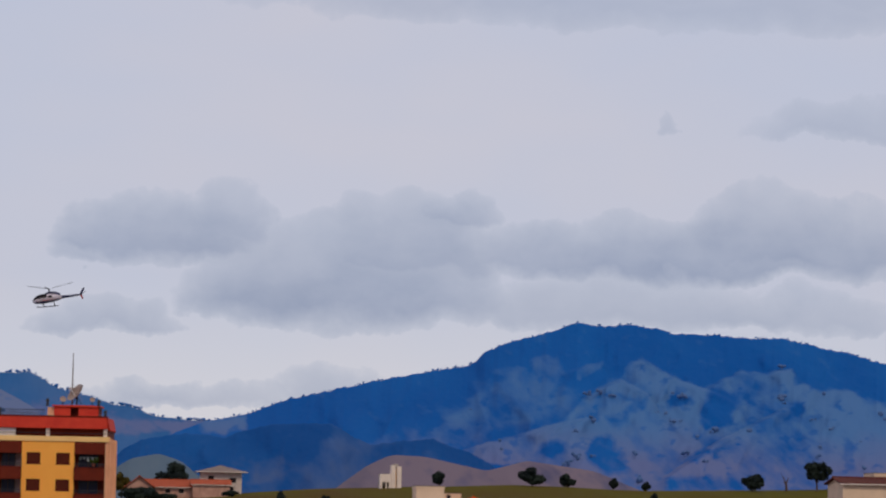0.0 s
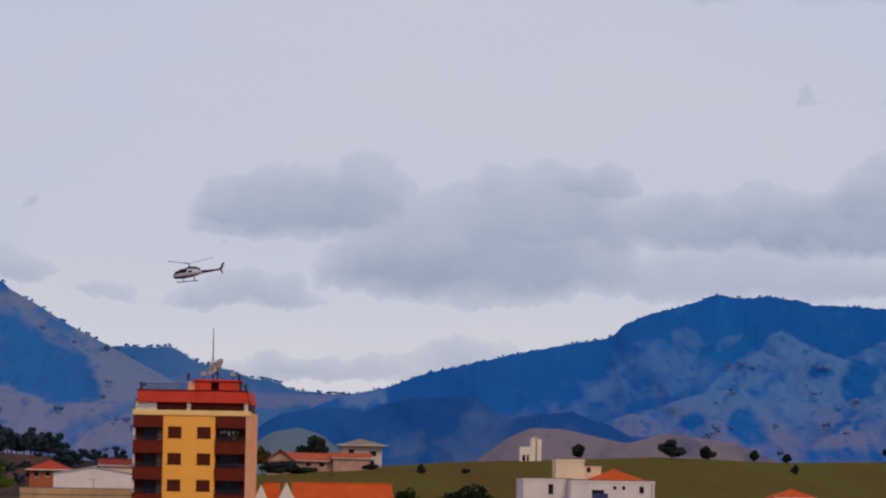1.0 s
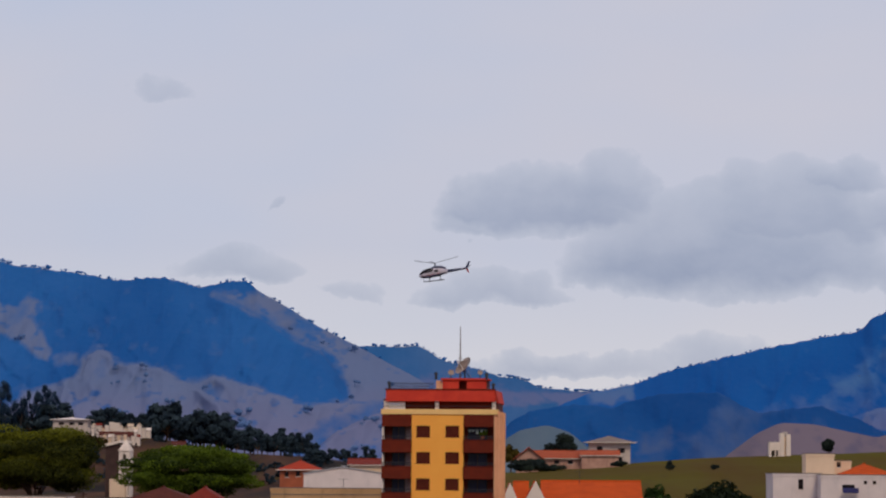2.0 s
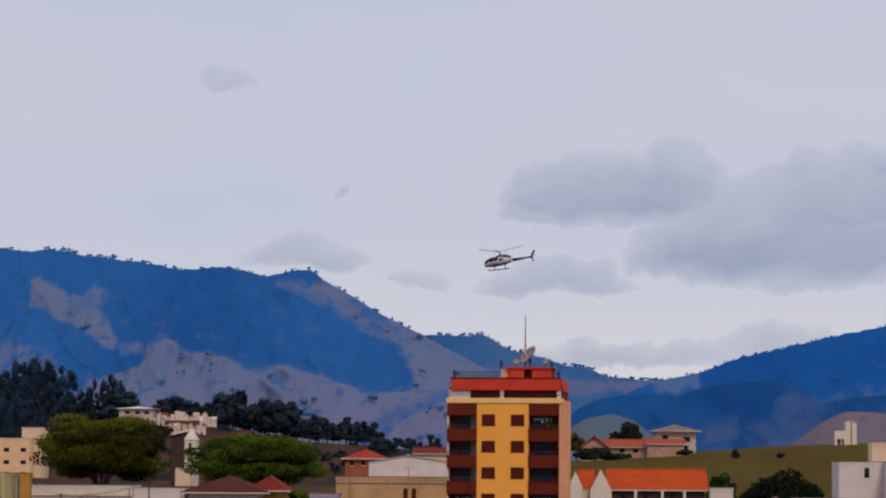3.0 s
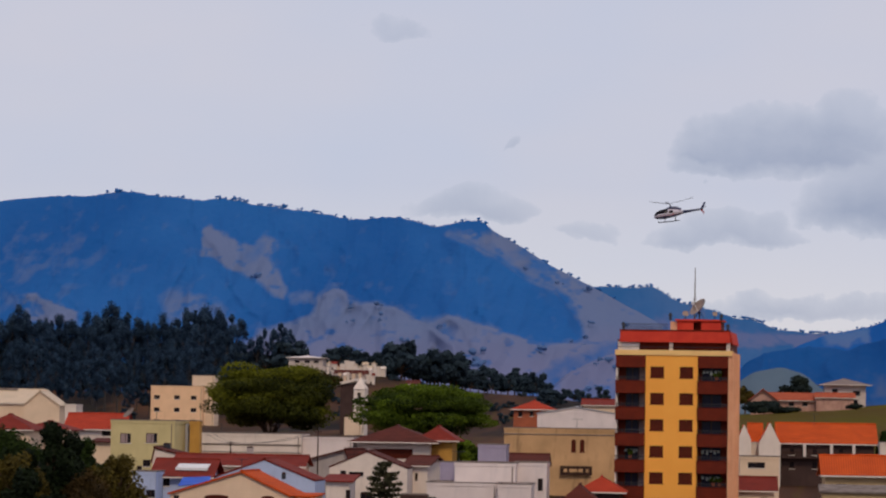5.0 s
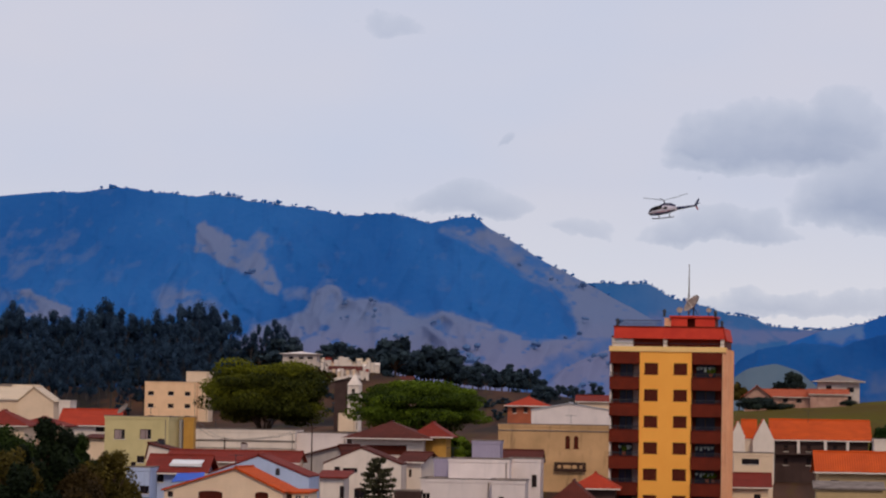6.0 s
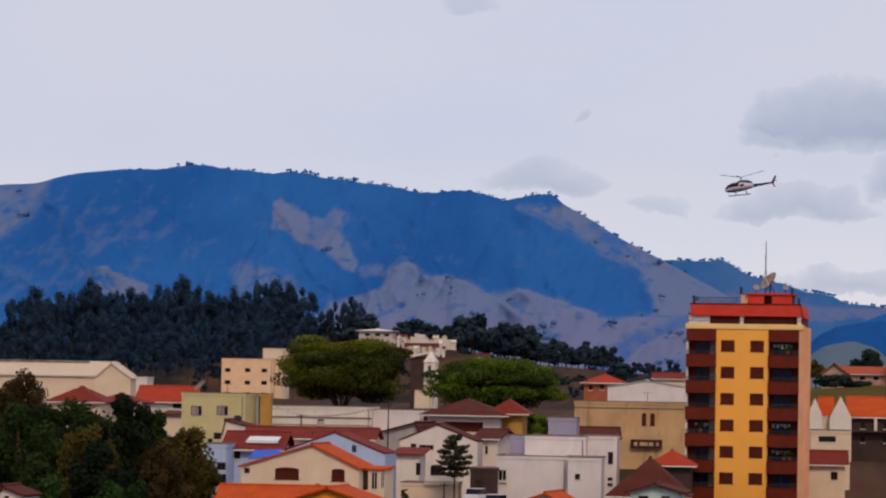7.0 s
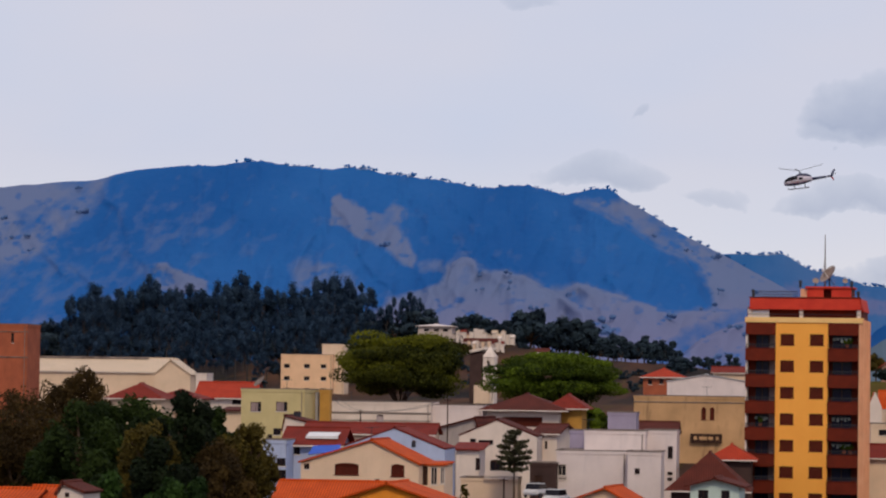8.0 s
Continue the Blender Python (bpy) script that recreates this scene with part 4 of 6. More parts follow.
        box(bm, w / 2 - 0.2, w / 2 + 0.06, 0.2, depth - 0.2, h, h + 0.35 + rise)
        part("parapet", bm, wall, root)
        top = h + 0.35 + rise
        bm = bmesh.new()
        box(bm, -w / 2 - 0.1, w / 2 + 0.1, -0.1, 0.24, top, top + 0.09)
        box(bm, -w / 2 - 0.1, -w / 2 + 0.24, 0.24, depth - 0.24, top, top + 0.09)
        box(bm, w / 2 - 0.24, w / 2 + 0.1, 0.24, depth - 0.24, top, top + 0.09)
        box(bm, -w / 2 - 0.1, w / 2 + 0.1, depth - 0.24, depth + 0.1, top, top + 0.09)
        bmesh.ops.remove_doubles(bm, verts=bm.verts[:], dist=0.0005)
        part("coping", bm, COPING, root)
        if w > 5:
            pipe = rod(bmesh.new(), (w / 2 - 0.35, -0.07, 0.3), (w / 2 - 0.35, -0.07, h), 0.05, n=6)
            part("downpipe", pipe, COPING, root)
        part("flat_roof", one_box(-w / 2 + 0.2, w / 2 - 0.2, 0.2, depth - 0.2, h - 0.1, h + 0.05), roof, root)
    return tagged(root, label, category)


# ---- the tall yellow apartment building ----
def tower():
    d, q = 384.0, 384.0 / F
    g = ground_z(0, d) - 4.0
    root = new("apartment_building")
    xc = X(-28.5, d)
    root.matrix_world = pose(xc, d, g, 0, 0, -5.0)

    def lx(u):
        return X(u, d) - xc

    def lz(v):
        return Z(v, d) - g
    L, R, top = lx(-130), lx(73), lz(131)
    il, ir = lx(-77), lx(15)
    deep, rec = 10.0, 1.3
    floors = [92 - 46.6 * i for i in range(9)]
    # core behind the loggias
    bm = bmesh.new()
    box(bm, L, R - 0.02, rec + 0.2, deep, 0, lz(150))
    part("core_wall", bm, MAROON, root)
    # dark sheet behind the left loggias, coloured for the unlit rooms
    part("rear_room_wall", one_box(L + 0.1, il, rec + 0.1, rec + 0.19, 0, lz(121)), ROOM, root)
    # centre bay with its windows
    wl = [(lx(-56.5), lz(v), 24 * q, 19.5 * q, "shutter") for v in floors if lz(v) > 1] + [(lx(-4.8), lz(v), 24 * q, 19.5 * q, "shutter") for v in floors if lz(v) > 1]
    part("front_wall", pierced(bmesh.new(), il, ir, 0, lz(121.5), 0, 0.25, wl), YELLOW, root)
    bm = bmesh.new()
    box(bm, il, il + 0.25, 0.25, rec + 0.2, 0, lz(121.5))
    box(bm, ir - 0.25, ir, 0.25, rec + 0.2, 0, lz(121.5))
    part("bay_side_wall", bm, YELLOW, root)
    for x, z, w, h, st in wl:
        window(root, x, z, w, h, 0.04, st, "closed brown louvred shutters")
    # end piers, side wall with ribs
    part("end_pier", one_box(L, L + 0.2, 0.1, rec + 0.2, 0, lz(121.5)), TRIM, root)
    part("end_pier", one_box(R - 0.25, R, 0.05, rec + 0.2, 0, lz(121.5)), SALMON, root)
    bm = bmesh.new()
    box(bm, R - 0.02, R + 0.12, 0.3, deep, 0, lz(128))
    for y in (0.2, 3.2, 6.2, 9.4):
        box(bm, R + 0.12, R + 0.3, y, y + 0.6, 0, lz(128))
    part("side_wall", bm, SALMON, root, "salmon ribbed side wall")
    # cornice and the set-back top storey
    part("cornice", one_box(L - 0.1, R + 0.15, -0.12, 2.0, lz(121.5), lz(131), bevel=0.04), CORNICE, root)
    part("top_storey_wall", one_box(lx(-122), lx(-90), 0.5, 0.8, lz(131), lz(144)), PALEMETAL, root, "white panel wall of the top storey")
    part("top_storey_recess", one_box(lx(-120), lx(66), 1.2, 1.4, lz(131), lz(146)), MAROON, root)
    for u in (-124, -33, 68):
        part("post", one_box(lx(u) - 0.2, lx(u) + 0.2, 0.35, 0.7, lz(131), lz(146)), TRIM, root)
    part("rail", one_box(L + 0.2, R - 0.2, 0.3, 0.36, lz(136), lz(137)), IRON, root)
    # red parapet roof and the red lift house
    bm = bmesh.new()
    z0, z1 = lz(145), lz(165)
    prism(bm, [(lx(-124), z0), (lx(71), z0), (lx(69), z1), (lx(-122), z1)], 0.1, 0.4)
    box(bm, lx(-124), lx(71), 0.4, deep, z0, z0 + 0.3)
    box(bm, lx(-124), lx(-120), 0.4, deep, z0 + 0.3, z1)
    box(bm, lx(66), lx(71), 0.4, deep, z0 + 0.3, z1)
    part("roof_parapet", bm, REDPAINT, root, "red painted parapet")
    part("parapet_cap", one_box(lx(-125), lx(72), 0.02, 0.5, z1, z1 + 0.14, bevel=0.03), MAROON, root)
    part("roof_corner", slab(bmesh.new(), [(lx(71), 0.15, z1 - 0.1), (lx(75.5), 1.0, lz(143)), (lx(75.5), deep, lz(143)), (lx(71), deep, z1 - 0.1)], 0.2), REDPAINT, root)
    hx0, hx1, hy = lx(-26), lx(52), 2.4
    part("lift_house", pierced(bmesh.new(), hx0, hx1, z0, lz(184), hy, hy + 0.3, [(lx(10), lz(171), 14 * q, 22 * q)]), REDPAINT, root, "red lift house on the roof")
    part("lift_house_side", one_box(lx(-38), hx0, hy + 0.2, hy + 5, z0, lz(183)), SALMON, root)
    part("lift_house_body", one_box(hx0, hx1, hy + 0.8, hy + 5, z0, lz(183.5)), MAROON, root)
    part("lift_house_cap", one_box(hx0 - 0.2, hx1 + 0.2, hy - 0.2, hy + 5.2, lz(184), lz(187)), REDPAINT, root)
    bm = bmesh.new()
    for i in range(24):
        x = lx(-118) + i * (lx(-40) - lx(-118)) / 23
        rod(bm, (x, 0.3, z1), (x, 0.3, z1 + 0.75), 0.025, n=5)
    rod(bm, (lx(-118), 0.3, z1 + 0.75), (lx(-40), 0.3, z1 + 0.75), 0.035, n=5)
    rod(bm, (lx(-118), 0.3, z1 + 0.4), (lx(-40), 0.3, z1 + 0.4), 0.02, n=5)
    part("roof_railing", bm, IRON, root)
    for u, v0, v1 in ((-118, 165, 180), (67, 160, 178), (-35, 184, 197), (55, 184, 196)):
        bm = rod(bmesh.new(), (lx(u), 0.4, lz(v0)), (lx(u), 0.4, lz(v1) - 0.3), 0.16, 0.13)
        rod(bm, (lx(u), 0.4, lz(v1) - 0.3), (lx(u), 0.4, lz(v1)), 0.25, 0.12)
        part("beacon", bm, IRON, root)
    # loggias
    rng = random.Random(4)
    for a, b, side in ((L, il, 0), (ir, R - 0.25, 1)):
        part("loggia_head", one_box(a, b, -0.05, 0.3, lz(100), lz(121.4), bevel=0.03), MAROON, root)
        for i, v in enumerate(floors):
            z_top, z_bot = lz(v - 9), lz(v - 38)
            if z_bot < 0.2:
                continue
            z_cap = lz(v - 16)
            bal = part("balcony", one_box(a, b, -0.28, 0.25, z_bot, z_cap, bevel=0.05), MAROON, root)
            part("balcony_floor", one_box(a + 0.02, b - 0.02, 0.25, rec + 0.1, z_bot + 0.3, z_bot + 0.5), CONCRETE, bal)
            part("balcony_cap", one_box(a - 0.02, b + 0.02, -0.31, 0.27, z_cap, z_cap + 0.07), MAROON, bal)
            bm = bmesh.new()
            rod(bm, (a, -0.2, z_top), (b, -0.2, z_top), 0.05, n=6)
            rod(bm, (a, -0.2, (z_cap + z_top) / 2), (b, -0.2, (z_cap + z_top) / 2), 0.025, n=6)
            for kx in range(10):
                xx = a + (kx + 0.5) * (b - a) / 10
                rod(bm, (xx, -0.2, z_cap), (xx, -0.2, z_top), 0.022, n=5)
            part("handrail", bm, IRON, bal)
            dw = 23 * q if side == 0 else 34 * q
            cx = (a + b) / 2 + (0.1 if side == 0 else -0.2)
            dr = part("balcony_door", one_box(cx - dw / 2, cx + dw / 2, rec - 0.1, rec + 0.06, z_bot + 0.5, z_top + 1.25), PANE_B, root)
            bm = bmesh.new()
            for xx in (cx - dw / 2, cx, cx + dw / 2):
                box(bm, xx - 0.05, xx + 0.05, rec - 0.16, rec - 0.1, z_bot + 0.5, z_top + 1.25)
            part("door_frame", bm, DARKWOOD, dr)
            part("loggia_back", one_box(a, cx - dw / 2 - 0.05, rec - 0.05, rec + 0.09, z_bot + 0.5, z_top + 1.3) if side == 0 else one_box(cx + dw / 2 + 0.05, b, rec - 0.05, rec + 0.09, z_bot + 0.5, z_top + 1.3),
                 MAROON, root)
            part("loggia_back", one_box(cx + dw / 2 + 0.05, b, rec - 0.05, rec + 0.09, z_bot + 0.5, z_top + 1.3) if side == 0 else one_box(a, cx - dw / 2 - 0.05, rec - 0.05, rec + 0.09, z_bot + 0.5, z_top + 1.3),
                 LOGGIA if side == 0 else MAROON, root)
            if (side, i) in ((1, 0), (1, 3), (1, 4), (0, 3)):
                bm = bmesh.new()
                for kx in range(5):
                    xx = cx - dw * 0.4 + kx * dw * 0.2 + rng.uniform(-0.05, 0.05)
                    hh = rng.uniform(0.35, 0.8)
                    box(bm, xx - 0.13, xx + 0.13, 0.62, 0.66, z_top + 0.75 - hh * 0.6, z_top + 0.75)
                rod(bm, (cx - dw * 0.5, 0.64, z_top + 0.76), (cx + dw * 0.5, 0.64, z_top + 0.76), 0.02, n=5)
                part("drying_laundry", bm, CURTAIN, bal, "pale laundry on a line")
    tagged(root, "tall ochre yellow apartment block with maroon balconies and red rooftop", "apartment building")
    # things on its roof and balconies
    m = root.matrix_world

    def up(name, bm, mat, label, cat, loc, rot=(0, 0, 0)):
        ob = part(name, bm, mat)
        ob.matrix_world = m @ pose(*loc, *rot)
        return tagged(ob, label, cat)
    bm = rod(bmesh.new(), (0, 0, 0), (0, 0, lz(252) - lz(187)), 0.085, 0.065)
    rod(bm, (0, 0, lz(252) - lz(187)), (0, 0, lz(280) - lz(187)), 0.06, 0.04)
    for s in (1, -1):
        rod(bm, (0, 0, 2.6), (s * 1.3, 0.5, 0), 0.015, n=4)
    up("antenna_mast", bm, COPING, "thin grey antenna mast on the lift house roof", "antenna", (lx(3), 4.0, lz(187)))
    stand = rod(bmesh.new(), (0, 0, 0), (0, 0, 1.3), 0.09)
    rod(stand, (0, 0, 1.0), (0.6, -0.3, 0), 0.04)
    rod(stand, (0, 0, 1.0), (-0.6, -0.3, 0), 0.04)
    big = up("satellite_dish", stand, IRON, "large tilted brownish mesh satellite dish on a stand", "satellite dish", (lx(12), 3.6, lz(187)))
    bowl = part("bowl", dish(bmesh.new(), 1.15, 0.36), DISHMAT, big, smooth=True)
    aim = pose(0, 0, 1.25, 12, -52, 20)
    bowl.matrix_basis = aim
    bm = bmesh.new()
    for i in range(3):
        a = i * math.tau / 3
        rod(bm, (1.05 * math.cos(a), 1.05 * math.sin(a), 0.3), (0, 0, 1.0), 0.025, n=5)
    rod(bm, (0, 0, 0.9), (0, 0, 1.2), 0.12, 0.16)
    feed = part("feed_arm", bm, PALEMETAL, big)
    feed.matrix_basis = aim
    for v, u, sd in ((92, 48, 5), (92 - 4 * 46.6, 44, 6), (92 - 4 * 46.6, 54, 7), (92 - 3 * 46.6, -104, 8)):
        me, _ = crown_mesh("crown", 1.3, 0.8, 160, 0.1, 8, sd, L_GREEN)
        pot = up("potted_plant", rod(bmesh.new(), (0, 0, -0.34), (0, 0, 0.0), 0.16, 0.22), BRICKWALL, "leafy green potted plant on a balcony", "plant", (lx(u), 0.75, lz(v - 9) + 0.1))
        leaf = new("crown", me)
        leaf.parent = pot
        shelf = part("stand", rod(bmesh.new(), (0, 0, -1.35), (0, 0, -0.34), 0.12), DARKWOOD, pot)
    for u, r in ((-12, 0.36), (40, 0.3)):
        stand = rod(bmesh.new(), (0, 0, 0), (0, 0, 0.5), 0.05)
        small = up("small_satellite_dish", stand, IRON, "small pale satellite dish on the red lift house", "satellite dish", (lx(u), 3.0, lz(187)))
        b = part("bowl", dish(bmesh.new(), r, 0.12), DISHMAT, small, smooth=True)
        b.matrix_basis = pose(0, 0, 0.6, 55, 20, 0)


tower()

# ---- the town ----
def sat_dish(u, v, d, r, label, mat=None):
    z = Z(v, d)
    stand = rod(bmesh.new(), (0, 0, -1.0), (0, 0, 0.3), 0.06)
    ob = part("satellite_dish", stand, IRON)
    ob.matrix_world = pose(X(u, d), d, z)
    tagged(ob, label, "satellite dish")
    b = part("bowl", dish(bmesh.new(), r, r * 0.3), mat or DISHMAT, ob, smooth=True)
    b.matrix_basis = pose(0, 0, 0.3, 25, -40, 0)


# front row, left of the tower
house("gable_house", -920, -705, -138, 320, 7, CREAM, ORANGE_T, "gable_front", 40,
      [(-836, -150, 44, 17, "arch_shutter"), (-743, -151, 24, 18, "arch_shutter"), (-909, -145, 10, 10, "dark"), (-780, -170, 8, 9, "dark")],
      turn=-6, over=0.25, label="cream gabled house with orange tile roof and brown shutters", apex=0.6)
house("porch_wing", -707, -661, -140, 321, 4, CREAM, ORANGE_T, "shed", 4,
      [(-700, -158, 20, 34, "door"), (-679, -158, 12, 32, "glass"), (-664, -157, 8, 30, "glass")], turn=-6,
      label="cream porch wing with brown door and windows", category="house", over=0.15)
house("blue_gable_house", -850, -660, -111, 352, 10, BLUE, RED_T, "gable_front", 36, [], turn=0,
      label="pale blue gabled house with dark red tiles", apex=0.52, over=0.08)
house("blue_wing", -946, -850, -105, 350, 8, BLUE, RED_T, "gable_side", 26,
      [(-927, -117, 14, 14, "dark")], label="pale blue wing with maroon tiles and dark window", over=0.6)
house("blue_annexe", -987, -945, -105, 345, 6, BLUE, GREYSHEET, "flat", 0,
      [(-954, -138, 16, 14, "dark"), (-954, -160, 18, 16, "dark")], label="pale blue flat-roofed annexe with dark openings")
house("small_orange_house", -961, -757, -203, 292, 8, ORANGEWALL, ORANGE_T, "gable_side", 27, [], label="low house with orange clay tile roof", turn=0)
house("orange_gable_house", -848, -676, -203, 286, 8, ORANGEWALL, ORANGE_T, "gable_front", 28, [], label="bright orange walled house with gabled tile roof", apex=0.5, turn=-5)
house("lime_house", -1029, -912, -13, 415, 9, LIME, CONCRETE, "flat", 0,
      [(-1002, -40, 20, 17, "curtain"), (-954, -39, 21, 17, "curtain"), (-997, -82, 14, 14, "dark"), (-962, -84, 14, 12, "dark"), (-975, -94, 9, 10, "dark")],
      label="pale lime green two-storey house with flat roof", turn=-8)
house("grey_panel_house", -912, -888, -18, 419, 4, GREYSHEET, CONCRETE, "flat", 0, [], label="narrow weathered grey sheet-clad house side")
house("mustard_wall_house", -886, -868, -13, 418, 2, MUSTARD, CONCRETE, "flat", 0, [], label="narrow mustard yellow house end")
house("white_side_house", -952, -891, -71, 395, 8, WHITE, BROWN_T, "gable_front", 14, [], label="white house end with brown sloping roof", apex=0.05, over=0.2)
house("long_white_building", -869, -686, -33, 430, 9, WHITE, GREYSHEET, "flat", 0, [], label="long stained white building with grey sheet roof", over=0.2)
house("long_brown_roof_house", -911, -683, -85, 385, 7, CREAM, RED_T, "gable_side", 16, [], label="low house under a long dark red tile roof")
house("white_blue_house", -688, -593, -37, 432, 8, COOLWHITE, COOLWHITE, "flat", 0, [], label="bluish white flat-roofed house")
house("grey_shed_house", -678, -597, -75, 400, 8, CONCRETE, BROWN_T, "gable_front", 20, [], label="grey gabled shed with dark roof edge", apex=0.9, turn=-10)
house("maroon_roof_villa", -585, -457, -40, 425, 12, WHITE, BROWN_T, "hip", 28,
      [(-522, -59, 70, 16, "shutter")], label="white villa under a broad maroon hipped roof", over=1.2)
house("yellow_wing", -472, -417, -36, 428, 9, MUSTARD, RED_T, "hip", 24, [], label="yellow house wing with red hipped roof", over=0.9)
house("white_gable_house", -635, -496, -86, 392, 10, WHITE, BROWN_T, "gable_front", 28,
      [(-587, -97, 26, 8, "dark"), (-610, -95, 10, 8, "dark"), (-596, -136, 14, 23, "door"), (-569, -139, 20, 16, "arch_dark")],
      label="white gabled house with stained upper wall", apex=0.48, turn=0, over=0.08)
house("white_gable_wing", -500, -460, -80, 400, 8, WHITE, BROWN_T, "gable_side", 14,
      [(-491, -101, 6, 14, "dark"), (-480, -100, 5, 14, "dark")], label="white side wing with brown tile roof", turn=-10)
house("terrace_house", -640, -599, -112, 372, 7, WHITE, RED_T, "shed", 10,
      [(-601, -136, 8, 22, "dark")], label="white terrace house with red sloping roof", over=0.5)
house("garage_block", -631, -530, -166, 365, 5, CREAM, CONCRETE, "flat", 0, [], label="low white terrace wall and garage block", category="garage")
house("modern_white_house", -461, -335, -115, 366, 9, COOLWHITE, CONCRETE, "flat", 0,
      [(-451, -144, 15, 20, "glass"), (-450, -159, 15, 4, "glass")], label="modern white boxy house with flat roof")
house("modern_white_upper", -412, -304, -79, 372, 8, COOLWHITE, CONCRETE, "flat", 0, [], label="upper white storey block of a modern house")
house("modern_white_wing", -335, -276, -116, 364, 8, COOLWHITE, CONCRETE, "flat", 0,
      [(-318, -144, 9, 10, "dark")], label="white wing with small dark window")
house("white_rear_house", -306, -249, -77, 376, 8, COOLWHITE, CONCRETE, "flat", 0,
      [(-260, -110, 9, 22, "dark"), (-260, -147, 9, 6, "dark"), (-260, -157, 9, 6, "dark")], label="white rear wing with tall dark stair window")
house("lilac_block", -371, -321, -46, 395, 6, LILAC, CONCRETE, "flat", 0, [], label="lilac grey block behind the white house")
house("lilac_block_low", -438, -412, -79, 378, 6, LILAC, CONCRETE, "flat", 0, [], label="narrow lilac grey house side")
house("brown_roof_house", -318, -252, -77, 405, 8, TAN, BROWN_T, "gable_side", 18, [], label="tan house with brown tile roof")
house("tan_hall", -325, -123, -15, 452, 14, TAN, GREYSHEET, "flat", 0,
      [(-202, -42, 8, 18, "arch_shutter"), (-187, -42, 8, 18, "arch_shutter")], label="large weathered tan rendered hall with two arched windows", category="hall")
house("white_hall", -267, -118, 15, 520, 16, COOLWHITE, GREYSHEET, "gable_front", 12, [], label="pale grey hall with low gabled front", apex=0.45, over=0.15, category="hall")
house("brick_house", -309, -240, 22, 540, 9, BRICKWALL, REDOR_T, "hip", 15,
      [(-297, 14, 7, 9, "dark"), (-277, 15, 7, 9, "dark")], label="unplastered brick house with orange hipped roof", over=0.6)
house("far_red_roof_house", -186, -124, 32, 640, 8, CREAM, RED_T, "gable_side", 9, [], label="far house with reddish tile roof")
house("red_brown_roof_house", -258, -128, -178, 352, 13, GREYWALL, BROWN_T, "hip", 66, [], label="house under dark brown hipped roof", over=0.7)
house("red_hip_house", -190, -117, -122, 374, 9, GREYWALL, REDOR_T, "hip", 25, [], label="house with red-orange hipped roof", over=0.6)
house("mint_house", -224, -138, -168, 318, 7, MINT, BROWN_T, "gable_front", 12,
      [(-201, -183, 18, 16, "dark"), (-162, -183, 15, 16, "dark")], label="small mint green gabled house", turn=-3, over=0.6)
house("front_red_house", -425, -340, -195, 300, 7, CREAM, ORANGE_T, "gable_front", 19, [], label="house with red-orange gabled tile roof", apex=0.6, turn=-8)
house("dark_gate_house", -508, -461, -138, 364, 5, GREYWALL, CONCRETE, "flat", 0,
      [(-493, -171, 14, 34, "door")], label="dark grey gateway building beside the street")
# far left
house("warehouse", -1437, -1162, 19, 600, 15, CREAM, SHEET, "gable_side", 24, [], label="long cream warehouse with pale metal roof", category="warehouse", over=0.3)
house("warehouse_gable", -1186, -1121, 16, 596, 8, CREAM, SHEET, "gable_front", 25, [], label="white gabled end hall of a warehouse", category="warehouse", apex=0.45, over=0.25)
house("brick_tower", -1532, -1420, 98, 470, 8, BRICKWALL, CONCRETE, "flat", 0, [(-1447, 78, 5, 18, "dark")], label="tall unplastered red brick tower block", category="building")
house("maroon_hip_house", -1269, -1173, -29, 430, 9, CREAM, RED_T, "hip", 26, [], label="house with maroon hipped roof among trees", over=0.6)
house("maroon_low_house", -1189, -1107, -28, 440, 9, CREAM, RED_T, "hip", 14, [], label="low house with dark red hipped roof", over=0.6)
house("orange_roof_house", -1106, -1008, -23, 470, 8, WHITE, REDOR_T, "gable_side", 24,
      [(-1035, -32, 18, 9, "dark")], label="white house with orange tile roof", over=0.6)
house("white_chimney_house", -1111, -1091, 15, 560, 6, WHITE, CONCRETE, "flat", 0, [], label="narrow white house end")
house("low_red_house", -1060, -1026, -49, 430, 5, CREAM, BROWN_T, "shed", 6, [], label="small cream house with brown roof")
aw = [(u, v, 10, 7, "dark") for u in (-946, -910, -880) for v in (34, 12, -9)]
house("cream_apartments", -957, -864, 52, 800, 12, APRICOT, CONCRETE, "flat", 0, aw, label="cream apartment block with small windows", category="apartment building")
house("cream_stair_tower", -883, -843, 71, 803, 8, CREAM, CONCRETE, "flat", 0, [], label="cream roof tower of an apartment block", category="building", low=49)
house("bottom_orange_house", -1485, -1415, -223, 218, 7, WHITE, ORANGE_T, "gable_side", 22, [], label="white house with bright orange tile roof")
house("bottom_white_house", -1415, -1357, -218, 220, 7, WHITE, ORANGE_T, "gable_side", 22, [], label="house with orange tiles and white gable")
house("bottom_gable_house", -1360, -1312, -199, 219, 3.5, WHITE, BROWN_T, "gable_front", 14, [(-1342, -203, 9, 9, "dark")], label="white house with grey-brown gabled roof", apex=0.2, turn=-6, over=0.2)
def ledge(name, u0, u1, v, d, high, out, mat, label):
    """A straight moulding along a wall that faces the town."""
    k = d / F
    ob = part(name, one_box(-(u1 - u0) * k / 2, (u1 - u0) * k / 2, -out, 0.0, 0.0, high, bevel=0.02), mat)
    ob.location = (X((u0 + u1) / 2, d), d, Z(v, d))
    tagged(ob, label, "moulding", kind="structure")


